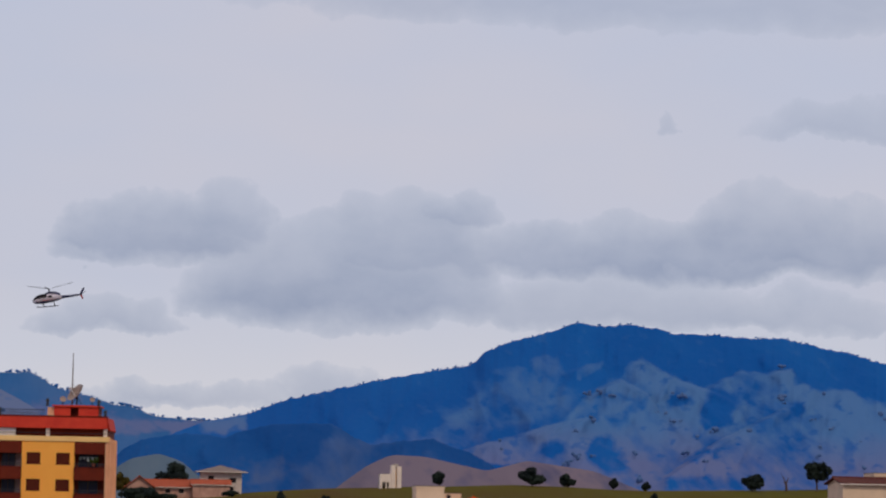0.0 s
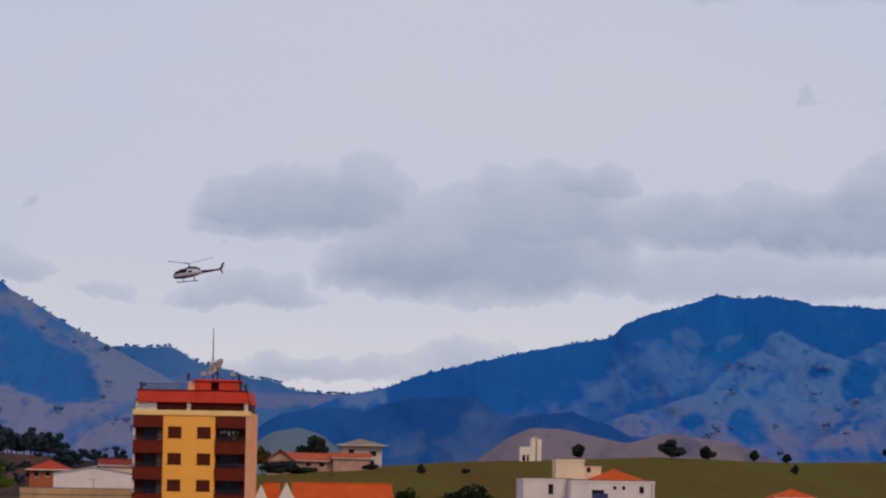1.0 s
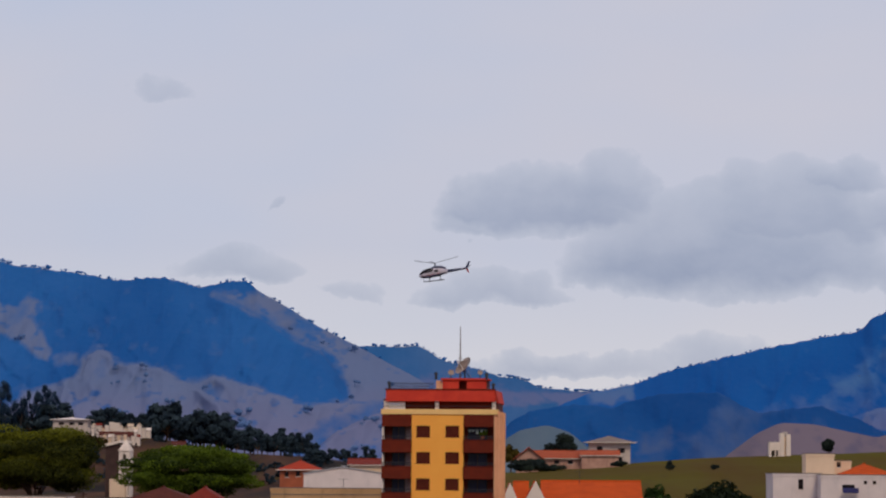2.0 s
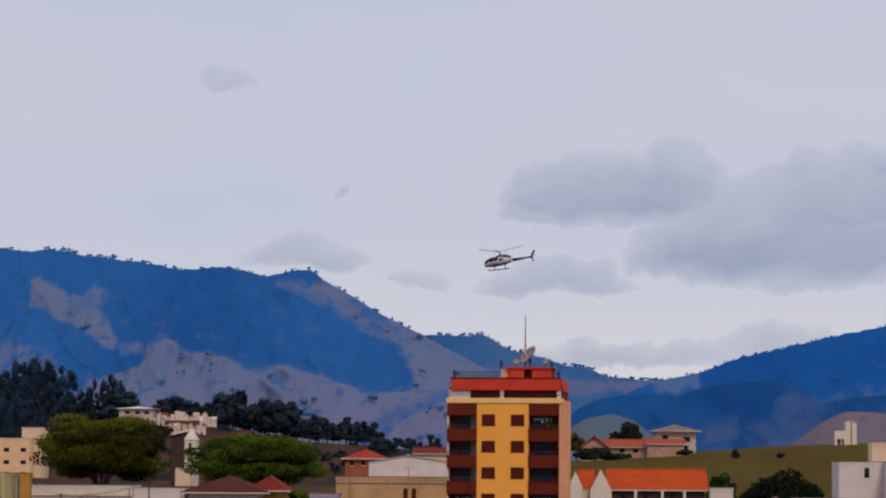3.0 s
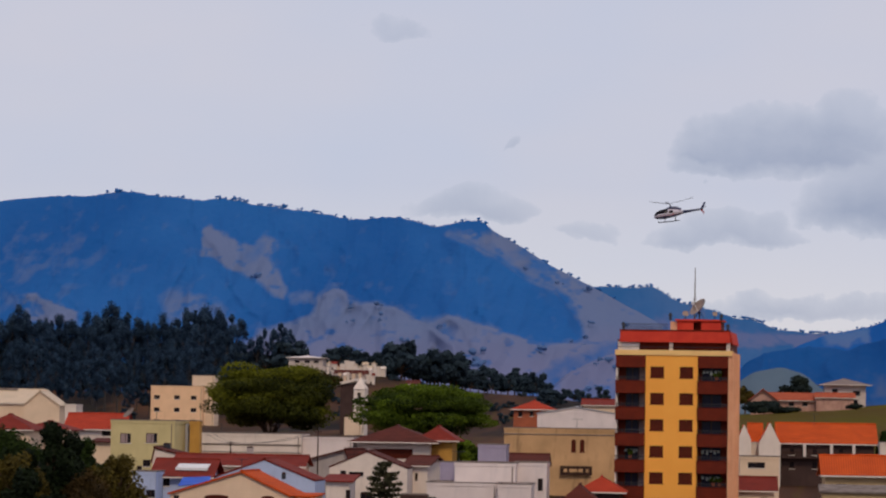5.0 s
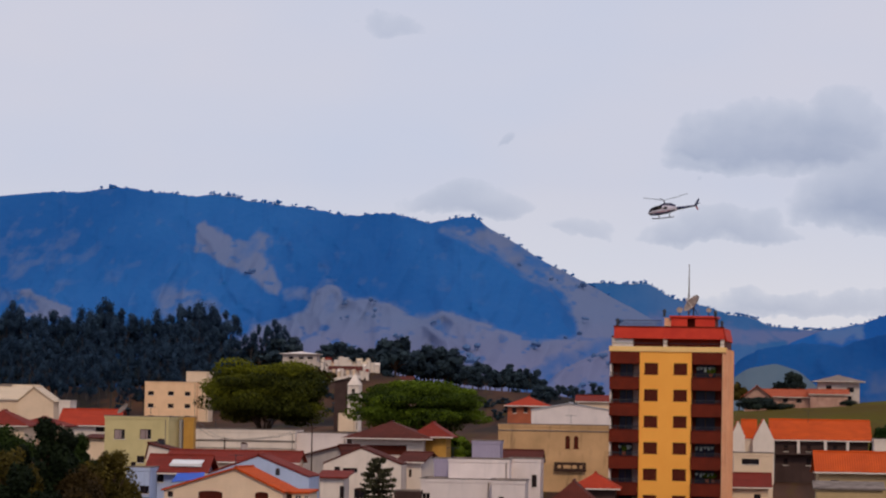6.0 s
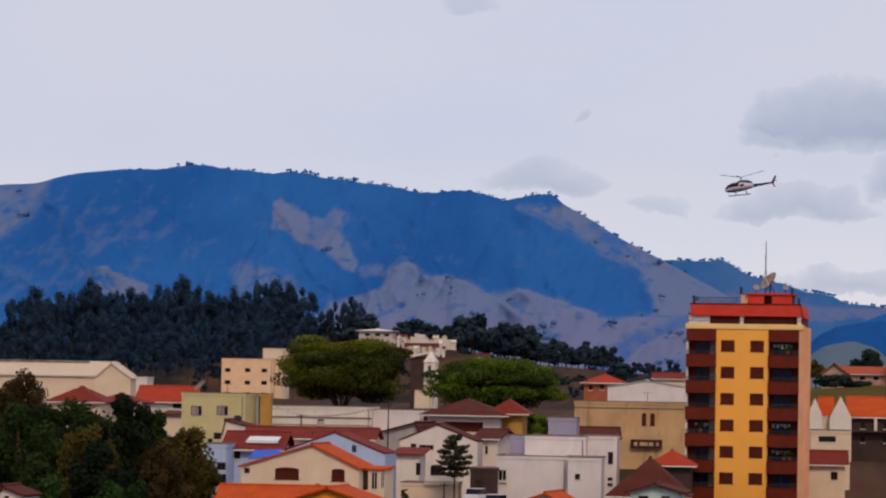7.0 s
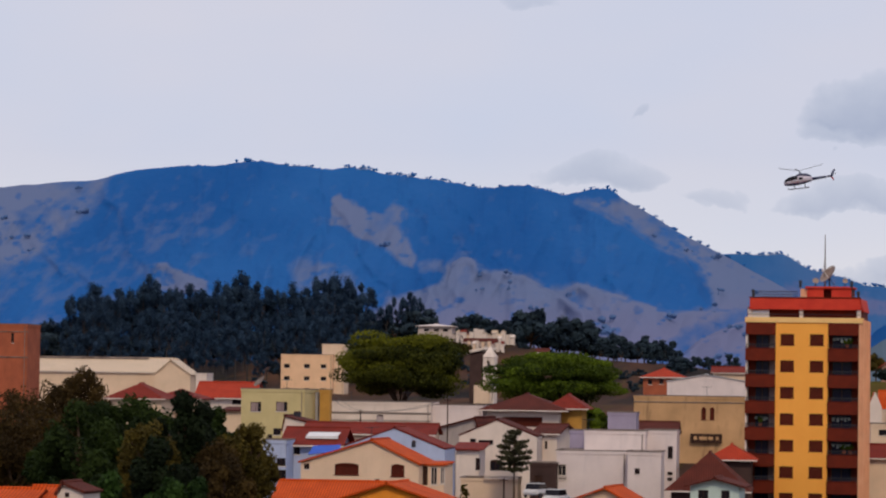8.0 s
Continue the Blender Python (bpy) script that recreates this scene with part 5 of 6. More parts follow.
# The middle ledge's dark colour draws its shadow line on the brick tower.
ledge("trim_brick_tower_middle", -1534, -1418, 42, 470, 0.16, 0.1, COPING, "ledge across the brick tower, coloured as its shadow line")
ledge("trim_brick_tower_top", -1534, -1418, 88, 470, 0.12, 0.08, COPING, "thin concrete ledge near the brick tower top")
ledge("trim_warehouse_ridge", -1437, -1196, 42, 607, 0.4, 0.4, COPING, "dark weathered ridge vent along the warehouse roof")
ledge("trim_white_building", -869, -686, -49, 430, 0.18, 0.1, COPING, "dark weathered ledge along the long white wall")
ledge("trim_white_building_low", -869, -686, -62, 430, 0.1, 0.06, COPING, "thin stained ledge along the long white wall")
ledge("trim_tan_hall", -325, -123, -22, 452, 0.14, 0.08, COPING, "thin stained ledge under the tan hall parapet")
sat_dish(-994, -1, 425, 0.85, "large grey satellite dish on a rooftop", COPING)
# right of the tower
house("twin_gable_west", 86, 110, -26, 470, 12, WHITE, ORANGE_T, "gable_front", 24, [], label="white steep gable of an orange-roofed house", over=0.05, proud=0.22)
house("twin_gable_east", 124, 162, -32, 470, 12, WHITE, ORANGE_T, "gable_front", 34, [], label="tall white steep gable of an orange-roofed house", over=0.05, proud=0.22)
house("orange_link_roof", 104, 132, -30, 478, 9, WHITE, ORANGE_T, "gable_side", 32, [], label="orange tile roof between two white gables", over=0.0)
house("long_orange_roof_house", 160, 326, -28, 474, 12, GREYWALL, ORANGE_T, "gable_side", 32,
      [(u, v, 8, 12, "dark") for u in (182, 222, 268) for v in (-44, -68)], label="dark-walled long house with bright orange tile roof", over=0.5)
def veranda():
    """White columns and a low rail under the eaves of the long orange-roofed house."""
    d = 473.4
    k = d / F
    ob = new("veranda")
    ob.location = (X(246, d), d, Z(-53, d))
    part("floor_slab", one_box(-84 * k, 78 * k, -0.5, 0.55, -0.2, 0.0), GREYWALL, ob)
    part("top_rail", one_box(-84 * k, 78 * k, -0.46, -0.38, 0.5, 0.6), DARKWOOD, ob)
    for u in (-42, 5, 44):
        part("column", one_box((u - 2.5) * k, (u + 2.5) * k, -0.48, -0.2, 0.0, 23 * k, bevel=0.03), TRIM, ob, "white column")
    tagged(ob, "dark upper veranda with white columns and a low rail", "veranda")


veranda()
house("white_lean_to", 336, 376, -30, 470, 6, WHITE, SHEET, "flat", 0, [], label="small white shed with flat roof", category="shed")
house("orange_hip_house", 243, 398, -85, 360, 7, CREAM, ORANGE_T, "hip", 33, [], label="house with bright orange hipped roof", over=0.8)
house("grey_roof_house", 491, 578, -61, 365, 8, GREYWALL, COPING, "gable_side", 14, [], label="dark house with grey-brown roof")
sat_dish(445, -61, 345, 0.95, "grey satellite dish on a rooftop beside a dark tree", COPING)
house("cream_awning_house", 91, 160, -59, 430, 8, CREAM, CONCRETE, "flat", 0,
      [(120, -69, 30, 10, "dark")], label="cream flat-roofed house with dark awning")
house("cream_red_roof_house", 87, 152, -113, 395, 7, CREAM, RED_T, "gable_side", 20,
      [(133, -133, 12, 14, "dark")], label="cream house with red tile roof")
house("yellow_low_house", 241, 367, -83, 350, 9, OCHRE, ORANGE_T, "gable_side", 30,
      [(269, -108, 16, 18, "dark"), (318, -109, 18, 18, "dark")], label="dull ochre house with orange tile roof", over=0.5)
house("dark_awning_shed", 236, 352, -116, 345, 3, OCHRE, COPING, "shed", 12, [], label="ochre lean-to under a dark weathered sheet awning", category="shed", over=0.3)
house("white_villa", 562, 648, 17, 450, 10, COOLWHITE, CONCRETE, "flat", 0,
      [(611, 3, 9, 18, "dark")], label="white flat-roofed villa wing")
house("white_villa_main", 646, 796, 15, 446, 8, COOLWHITE, CONCRETE, "flat", 0,
      [(695, -2, 22, 10, "dark"), (725, 7, 6, 6, "dark"), (741, 7, 6, 6, "dark"), (773, 4, 8, 12, "dark")],
      label="white villa front with flat parapet and small windows")
house("villa_roof_house", 680, 777, 20, 455, 8, COOLWHITE, ORANGE_T, "hip", 18, [], label="upper villa storey with orange hipped roof", over=0.2)
def blue_balcony():
    d = 445.7
    k = d / F
    ob = new("balcony")
    ob.location = (X(698, d), d, Z(-12, d))
    part("balcony_front", one_box(-14 * k, 14 * k, -0.7, -0.6, 0.0, 9 * k, bevel=0.02), NAVYPAINT, ob)
    part("balcony_floor", one_box(-14 * k, 14 * k, -0.6, 0.0, -0.1, 0.1), COOLWHITE, ob)
    tagged(ob, "dark blue balcony on the white villa front", "balcony")


blue_balcony()
house("white_villa_tank", 620, 670, 52, 452, 5, CREAM, CONCRETE, "flat", 0, [(678, 38, 7, 9, "dark")], label="cream water tank tower of a villa", category="tower")
house("villa_back_block", 666, 700, 40, 458, 5, CREAM, CONCRETE, "flat", 0, [], label="cream upper block of a villa")
house("right_orange_house", 1017, 1082, -6, 470, 8, CREAM, ORANGE_T, "hip", 13, [], label="house with orange hipped roof below the pasture", over=0.5)
house("corner_cream_house", 1391, 1503, 77, 440, 9, CREAM, BROWN_T, "gable_side", 10, [], label="cream house with brownish roof")
house("corner_cream_tower", 1449, 1503, 92, 446, 6, CREAM, CONCRETE, "flat", 0, [], label="cream upper block of a house")
# houses on the hill
house("ranch_house", 135, 246, 47, 838, 9, RANCHWALL, RANCH_T, "gable_side", 11, [(u, 39, 9, 7, "dark") for u in (155, 180, 204)], label="long low ranch house with orange tile roof", over=0.8)
house("ranch_wing", 109, 152, 48, 830, 8, RANCHWALL, RANCH_T, "gable_front", 16, [], label="gabled wing of a ranch house with orange tiles", over=0.8)
house("ranch_villa", 238, 310, 74, 846, 9, VILLAWALL, VILLAROOF, "hip", 10,
      [(256, 63, 10, 9, "dark"), (294, 60, 12, 9, "dark"), (289, 45, 14, 8, "dark")], label="weathered white two-storey villa with grey-brown hipped roof", over=1.4)
house("ranch_link", 224, 289, 52, 836, 6, RANCHWALL, RANCH_T, "gable_side", 7, [], label="low orange-roofed annexe of a villa", over=0.5)


def chapel():
    d, k = 842.0, 842.0 / F
    x = X(573, d)
    z = ground_z(x, d) - 0.3
    root = new("white_chapel")
    root.matrix_world = pose(x, d, z)
    zt = Z(77, d) - z
    zz = Z(93, d) - z
    bm = pierced(bmesh.new(), -18 * k, 2 * k, 0, zt, 0, 0.3, [(-11 * k, zt * 0.25, 6 * k, zt * 0.4), (-4 * k, zt * 0.25, 4 * k, zt * 0.4)])
    box(bm, -18 * k, -18 * k + 0.3, 0.3, 4, 0, zt)
    box(bm, -18 * k, 2 * k, 3.8, 4, 0, zt)
    box(bm, -18 * k, 2 * k, 0.3, 3.8, zt - 0.2, zt)
    part("nave_wall", bm, WHITE, root)
    part("tower", one_box(2 * k, 9 * k, -0.2, 4, 0, zz, bevel=0.05), WHITE, root)
    part("tower", one_box(12 * k, 20 * k, -0.2, 4, 0, zz * 0.95, bevel=0.05), WHITE, root)
    part("link_wall", one_box(9 * k, 12 * k, 0.6, 3.5, 0, zz * 0.85), CREAM, root)
    part("tank", rod(bmesh.new(), (11 * k, 1.5, zz * 0.85), (11 * k, 1.5, zz * 1.06), 0.7), CONCRETE, root)
    tagged(root, "small white ruin-like twin-towered building on the green crest", "building")


chapel()


def church():
    d, k = 700.0, 700.0 / F
    x = X(-592, d)
    z = ground_z(x, d) - 0.3
    root = new("church")
    root.matrix_world = pose(x, d, z, 0, 0, -8)
    a, b, c = Z(-14, d) - z, Z(54, d) - z, Z(75, d) - z
    bm = pierced(bmesh.new(), -2 * k, 18 * k, -1, b, 0, 0.3, [(8 * k, b - 12 * k, 6 * k, 11 * k)])
    box(bm, -2 * k, -2 * k + 0.3, 0.3, 3, -1, b)
    box(bm, 18 * k - 0.3, 18 * k, 0.3, 3, -1, b)
    box(bm, -2 * k + 0.3, 18 * k - 0.3, 2.4, 2.7, -1, b)
    part("bell_tower", bm, WHITE, root)
    bm = bmesh.new()
    cc = [bm.verts.new(p) for p in ((-3 * k, -0.2, b), (19 * k, -0.2, b), (19 * k, 3.2, b), (-3 * k, 3.2, b))]
    ap = bm.verts.new((8 * k, 1.5, c))
    for i in range(4):
        bm.faces.new((cc[i], cc[(i + 1) % 4], ap))
    bm.faces.new(cc[::-1])
    part("spire", bm, WHITE, root)
    hn = Z(46, d) - z
    # The nave front's shade is put into its dark wall colour.
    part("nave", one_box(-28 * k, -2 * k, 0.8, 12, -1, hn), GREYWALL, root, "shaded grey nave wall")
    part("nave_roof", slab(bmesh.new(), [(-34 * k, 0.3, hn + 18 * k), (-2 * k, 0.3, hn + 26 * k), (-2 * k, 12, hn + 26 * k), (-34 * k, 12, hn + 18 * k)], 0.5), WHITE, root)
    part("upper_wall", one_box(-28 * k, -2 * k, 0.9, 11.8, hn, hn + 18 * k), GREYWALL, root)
    part("porch_wall", one_box(-16 * k, 12 * k, -1.2, -0.1, -1, Z(4, d) - z, bevel=0.1), CREAM, root, "pale cream porch front")
    tagged(root, "small white church with pyramid-topped bell tower", "church")


church()

# the white villa and the terraced rows on the far slope
house("terrace_villa", -711, -650, 108, 972, 9, VILLAWALL, COOLWHITE, "hip", 3,
      [(u, 101, 9, 5, "dark") for u in (-696, -678, -662)], label="cream villa with white hipped roof on the far slope", over=0.8)
rngc = random.Random(9)
for i in range(13):
    step = i * 8.0
    uu, vv = -638 + step, 101 - step * 0.05 + rngc.uniform(-5, 5)
    house("small_white_tomb_house", uu - 5, uu + rngc.uniform(1, 5), vv - 3, 965 + rngc.uniform(0, 20), 2.5, rngc.choice([WHITE, CREAM, WHITE]), rngc.choice([SHEET, WHITE, RED_T]),
          rngc.choice(["flat", "gable_front", "gable_side"]), 3, [], label="small white building in a terraced row on the slope", over=0.15, category="building")
for i in range(22):
    row = i % 2
    uu, vv = -648 + (i // 2) * 8.5 + row * 4 + rngc.uniform(-2, 2), 90 - row * 11 + rngc.uniform(-2, 2)
    if abs(uu + 599) > 32 or row:
        house("small_white_tomb_house", uu - 3, uu + rngc.uniform(0, 3), vv - 3, 952 - row * 9 + rngc.uniform(0, 4), 2.0, rngc.choice([WHITE, CREAM, VILLAWALL]), rngc.choice([WHITE, COPING, RED_T]),
              rngc.choice(["flat", "gable_front", "gable_side"]), 3, [], label="small pale tomb building in a lower row on the brown slope", over=0.12, category="building")
for uu, vv, wd in ((-599, 86, 60), (-489, 70, 22), (-533, 47, 22), (-660, 80, 40)):
    house("slope_house", uu - wd / 2, uu + wd / 2, vv - 6, 955, 6, VILLAWALL, BROWN_T, "gable_side", 6, [], label="far pale house with brown roof on the slope", over=0.3)

# ---- trees of the town ----
def conifer():
    """An araucaria-like tree: tiers of spreading boughs with gaps between them."""
    d = 360.0
    x = X(-536, d)
    z = ground_z(x, d)
    h = Z(-77, d) - z
    lo = Z(-151, d) - z
    rng = np.random.RandomState(13)
    bm = rod(bmesh.new(), (0, 0, -0.4), (0, 0, h * 0.96), 0.16, 0.04)
    vs, w = [], 66 * d / F / 2
    for k in range(8):
        f = k / 7.0
        zc = lo + (h - lo) * (0.06 + 0.9 * f)
        r = w * (0.75 + 0.35 * math.sin(f * 2.4)) * (1.0 - 0.62 * f ** 2)
        for b in range(7):
            a, rr = rng.uniform(0, math.tau), r * rng.uniform(0.7, 1.1)
            tip = np.array([math.cos(a) * rr, math.sin(a) * rr, zc + 0.18 * rr])
            rod(bm, (0, 0, zc - 0.1), tuple(tip), 0.04, 0.015, 5)
            m = 60
            s = rng.uniform(0.25, 1.0, m)[:, None]
            c = np.array([0, 0, zc]) * (1 - s) + tip * s + rng.normal(size=(m, 3)) * np.array([0.13, 0.13, 0.07])
            p, q = rng.normal(size=(m, 3)) * 0.11, rng.normal(size=(m, 3)) * 0.11
            vs.append(np.stack([c - p, c - q, c + p, c + q], 1).reshape(-1, 3))
    v = np.concatenate(vs)
    root = new("conifer")
    root.location = (x, d, z)
    part("trunk", bm, BARK, root)
    toned(mesh_ob("crown", v.tolist(), np.arange(len(v)).reshape(-1, 4).tolist(), L_PINE, root).data, rng.rand(len(v) // 4))
    tagged(root, "dark tiered araucaria-like tree before a white house", "tree")



tree("slope_bush", -688, 93, 70, 935, 1500, 0.3, 12, L_HILL, "dark bushes below the hillside villa", seed=90, trunk=0.1, category="bush")
tree("slope_bush", -638, 85, 60, 930, 1300, 0.3, 12, L_RUST, "brown bushes below the hillside villa", seed=91, trunk=0.1, category="bush")
tree("rain_tree", -742, 111, 292, 600, 60000, 0.17, 120, L_RAIN, "broad spreading dark green rain tree", seed=3, v_low=-40, pad=0.75)
tree("rain_tree", -463, 73, 306, 590, 60000, 0.17, 125, L_GREEN, "broad low bright green rain tree", seed=8, v_low=-40, pad=0.75)
tree("round_tree", -402, -27, 95, 440, 3500, 0.3, 20, L_GREEN, "rounded bright green tree between houses", seed=12, v_low=-76)
conifer()
FRONT_TREES = (
        (-1406, -15, 170, 262, L_RUST, "brownish half-bare tree"), (-1324, 27, 120, 275, L_RUST, "rusty brown sparse tree"),
        (-1457, -47, 170, 256, L_RUST, "dark brown bushy tree"), (-1312, -39, 170, 250, L_DARK, "dense dark green tree"),
        (-1225, -23, 170, 258, L_DARK, "dense dark green tree"), (-1122, -11, 140, 246, L_DEEP, "very dark dense tree"),
        (-1193, -58, 110, 240, L_OLIVE, "olive brown bushy tree"), (-1024, -71, 110, 248, L_OLIVE, "yellowish brown thin tree"))
BACK_TREES = (
        (-1448, -16, 130, 272, L_RUST, "brown feathery tree"), (-1365, -7, 110, 274, L_RUST, "brown feathery tree"),
        (-1373, -106, 150, 252, L_DARK, "dark green shrubby tree"), (-1243, -145, 150, 226, L_SHRUB, "low green tree"),
        (-1130, -159, 110, 224, L_SHRUB, "low green tree"), (-1059, -132, 110, 236, L_RUST, "brown dry bush"), (-997, -121, 80, 250, L_OLIVE, "dry brown bush"),
        (-1435, -107, 120, 258, L_RUST, "dark rusty bush"), (-1167, -93, 130, 238, L_DEEP, "very dark dense tree"), (-1270, -84, 170, 262, L_DEEP, "very dark tree"), (-1070, -56, 90, 262, L_DARK, "dark green tree"),
        (-1364, -60, 150, 268, L_RUST, "brown leafy tree"), (-1276, -29, 130, 270, L_DARK, "dark green tree"), (-1173, -27, 130, 270, L_DARK, "dark green tree"),
        (-1415, -92, 150, 262, L_RUST, "brown leafy tree"), (-1137, -47, 120, 252, L_DEEP, "very dark tree"), (-1259, -115, 160, 246, L_DARK, "dark green tree"),
        (-1069, -112, 110, 244, L_RUST, "brown leafy tree"), (-1321, -126, 150, 248, L_DARK, "dark green tree"))
for seed, (u, v, wd, d, mat, lab) in enumerate(FRONT_TREES + BACK_TREES, 20):
    thin = mat in (L_RUST, L_OLIVE)
    tree("valley_tree", u, v + 22, wd * 1.22, d, 10000, 0.10 if thin else 0.13, 44 if thin else 30, mat, lab + " beside the houses", seed=seed, v_low=v - wd * 1.15)
tree("small_palm_bush", -631, -173, 40, 340, 500, 0.2, 10, L_OLIVE, "small olive bush beside a wall", seed=50, trunk=0.2, category="bush")
tree("dark_round_tree", 460, 15, 190, 400, 34000, 0.22, 200, L_DEEP, "big dark round tree below the pasture", seed=51, v_low=-143)
tree("pasture_shrub", 356, 8, 66, 480, 3000, 0.2, 24, L_SHRUB, "green shrub on the pasture slope", seed=52, trunk=0.2)
tree("ranch_bush", 289, 41, 40, 822, 700, 0.3, 10, L_HILL, "dark low bushes below the villa", seed=58, trunk=0.1, category="bush")
tree("villa_tree", 189, 90, 62, 858, 2600, 0.35, 14, L_HILL, "dark tree beside the ranch house", seed=53)
tree("ranch_bush", 132, 44, 80, 822, 2600, 0.35, 12, L_HILL, "dark bushes before the ranch house", seed=54, trunk=0.1, category="bush")
tree("ranch_bush", 165, 35, 70, 824, 1600, 0.32, 12, L_HILL, "dark low scrub before the ranch house", seed=57, trunk=0.1, category="bush")
tree("tower_side_tree", 99, 70, 34, 858, 700, 0.35, 10, L_OLIVE, "brownish tree beside the ranch house", seed=55)
for i, (u, v, wd, lab) in enumerate(((660, 83, 26, "small round dark tree"), (827, 95, 52, "broad dark tree"), (890, 83, 30, "round dark tree with bare stem"),
                                     (974, 77, 14, "thin dry tree"), (1033, 74, 17, "small dark tree"))):
    tree("crest_tree", u, v, wd, 842, 1500, 0.3, 12, L_HILL, lab + " on the green crest", seed=60 + i, trunk=0.12)
tree("crest_tree", 1226, 92, 48, 840, 2200, 0.3, 14, L_HILL, "round dark tree on the green crest", seed=66, trunk=0.12)
tree("crest_tree", 1343, 121, 54, 840, 2200, 0.3, 14, L_HILL, "tall dark tree on the green crest", seed=67, trunk=0.25)
tree("crest_tree", 1387, 84, 44, 842, 1200, 0.3, 10, L_HILL, "dark bushes on the green crest", seed=68, trunk=0.15)
for i, (u, v) in enumerate(((379, 41), (460, 36), (1050, 55))):
    tree("pasture_bush", u, v, 16, 760, 260, 0.3, 6, L_HILL, "small dark bush on the pasture", seed=70 + i, trunk=0.1, category="bush")


def snag():
    d = 842.0
    x = X(1288, d)
    z = ground_z(x, d)
    h = Z(93, d) - z
    bm = rod(bmesh.new(), (0, 0, -0.3), (-0.2, 0, h * 0.55), 0.35, 0.22)
    for a, b in (((-0.2, 0, h * 0.5), (-1.3, 0.2, h)), ((-0.2, 0, h * 0.45), (0.6, 0, h * 0.8)), ((-0.1, 0, h * 0.35), (-0.9, 0, h * 0.6))):
        rod(bm, a, b, 0.16, 0.05)
    ob = part("dead_tree", bm, BARK)
    ob.location = (x, d, z)
    tagged(ob, "bare dead forked tree trunk on the crest", "tree")


snag()

# the gum tree wood on the left slope and the scattered trees along the crest
gum = []
for i in range(6):
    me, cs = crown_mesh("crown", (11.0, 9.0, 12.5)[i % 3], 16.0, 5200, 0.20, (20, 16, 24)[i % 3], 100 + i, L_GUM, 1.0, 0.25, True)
    gum.append((trunk_mesh(12.0, 8.0, 22.0, cs, PALEBARK, 0.32), me))
rngt = random.Random(21)
TOPS = [(-1440, 80), (-1408, 107), (-1367, 120), (-1337, 159), (-1301, 182), (-1265, 175), (-1213, 172), (-1172, 189), (-1131, 181), (-1090, 177), (-1049, 182), (-1036, 195), (-1018, 198), (-987, 178), (-936, 178), (-895, 192), (-870, 206), (-834, 184), (-798, 175)]
TU, TV = [t[0] for t in TOPS], [t[1] for t in TOPS]
for i in range(118):
    u = TU[0] + (TU[-1] - TU[0]) * ((i * 0.618034) % 1.0)
    row = max(0.0, (i - 40) / 78.0) ** 0.8
    d = 1000 - 175 * row + rngt.uniform(-8, 8)
    x = X(u, d)
    z = ground_z(x, d) - 0.2
    top = float(np.interp(u, TU, TV)) + 2 - 112 * row + rngt.uniform(-30 if row else -16, 6)
    size = max(0.3, min(1.7, (Z(top, d) - z) / 20.0))
    tr, me = gum[i % 6]
    tagged(plant("gum_tree", [("trunk", tr, 0), ("crown", me, 6.5)], x, d, z, size, rngt.uniform(0, 6), rngt.uniform(0.75, 1.15)),
           "tall dark haze-blue gum tree in a wood on the slope", "tree", "gum tree wood")
for i, (u, v) in enumerate(((-768, 156), (-748, 165), (-728, 166), (-714, 156))):
    d = 985 + 5 * i
    x = X(u, d)
    z = ground_z(x, d) - 0.2
    tr, me = gum[i]
    tagged(plant("gum_tree", [("trunk", tr, 0), ("crown", me, 6.5)], x, d, z, (Z(v, d) - z) / 20.0, 1.3 * i, 0.9),
           "tall dark haze-blue gum tree standing apart from the wood", "tree", "gum tree wood")
hill = []
for i in range(4):
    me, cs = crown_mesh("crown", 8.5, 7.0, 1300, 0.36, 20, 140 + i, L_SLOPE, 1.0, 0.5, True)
    hill.append((trunk_mesh(8.0, 1.4, 7.0, cs, BARK, 0.25), me))
HT = [(-666, 126), (-630, 138), (-600, 142), (-560, 127), (-510, 143), (-469, 130), (-419, 129), (-394, 117), (-388, 91), (-358, 101), (-323, 96), (-298, 93), (-263, 91), (-248, 66), (-188, 64), (-129, 68)]
HU, HV = [t[0] for t in HT], [t[1] for t in HT]
for i in range(58):
    u = HU[0] + (HU[-1] - HU[0]) * (i + rngt.random()) / 58
    d = rngt.uniform(992, 1035)
    x = X(u, d)
    z = ground_z(x, d) - 0.2
    top = float(np.interp(u, HU, HV)) + rngt.uniform(-26, 3)
    size = max(0.3, min(1.9, (Z(top, d) - z) / 7.3))
    tr, me = hill[i % 4]
    tagged(plant("slope_tree", [("trunk", tr, 0), ("crown", me, 0.9)], x, d, z, size, rngt.uniform(0, 6), rngt.uniform(0.8, 1.1)),
           "dark green tree along the far slope", "tree", "trees along the far slope")


for i in range(90):
    u, d = rngt.uniform(-1470, -690), rngt.uniform(985, 1010)
    x = X(u, d)
    z = ground_z(x, d) - 0.4
    tr, me = hill[i % 4]
    tagged(plant("wood_bush", [("stem", tr, 0), ("crown", me, 0.3)], x, d, z, rngt.uniform(0.9, 1.6), rngt.uniform(0, 6), rngt.uniform(1.0, 1.4)),
           "dark shrub in the undergrowth of the gum wood", "bush", "undergrowth of the wood")
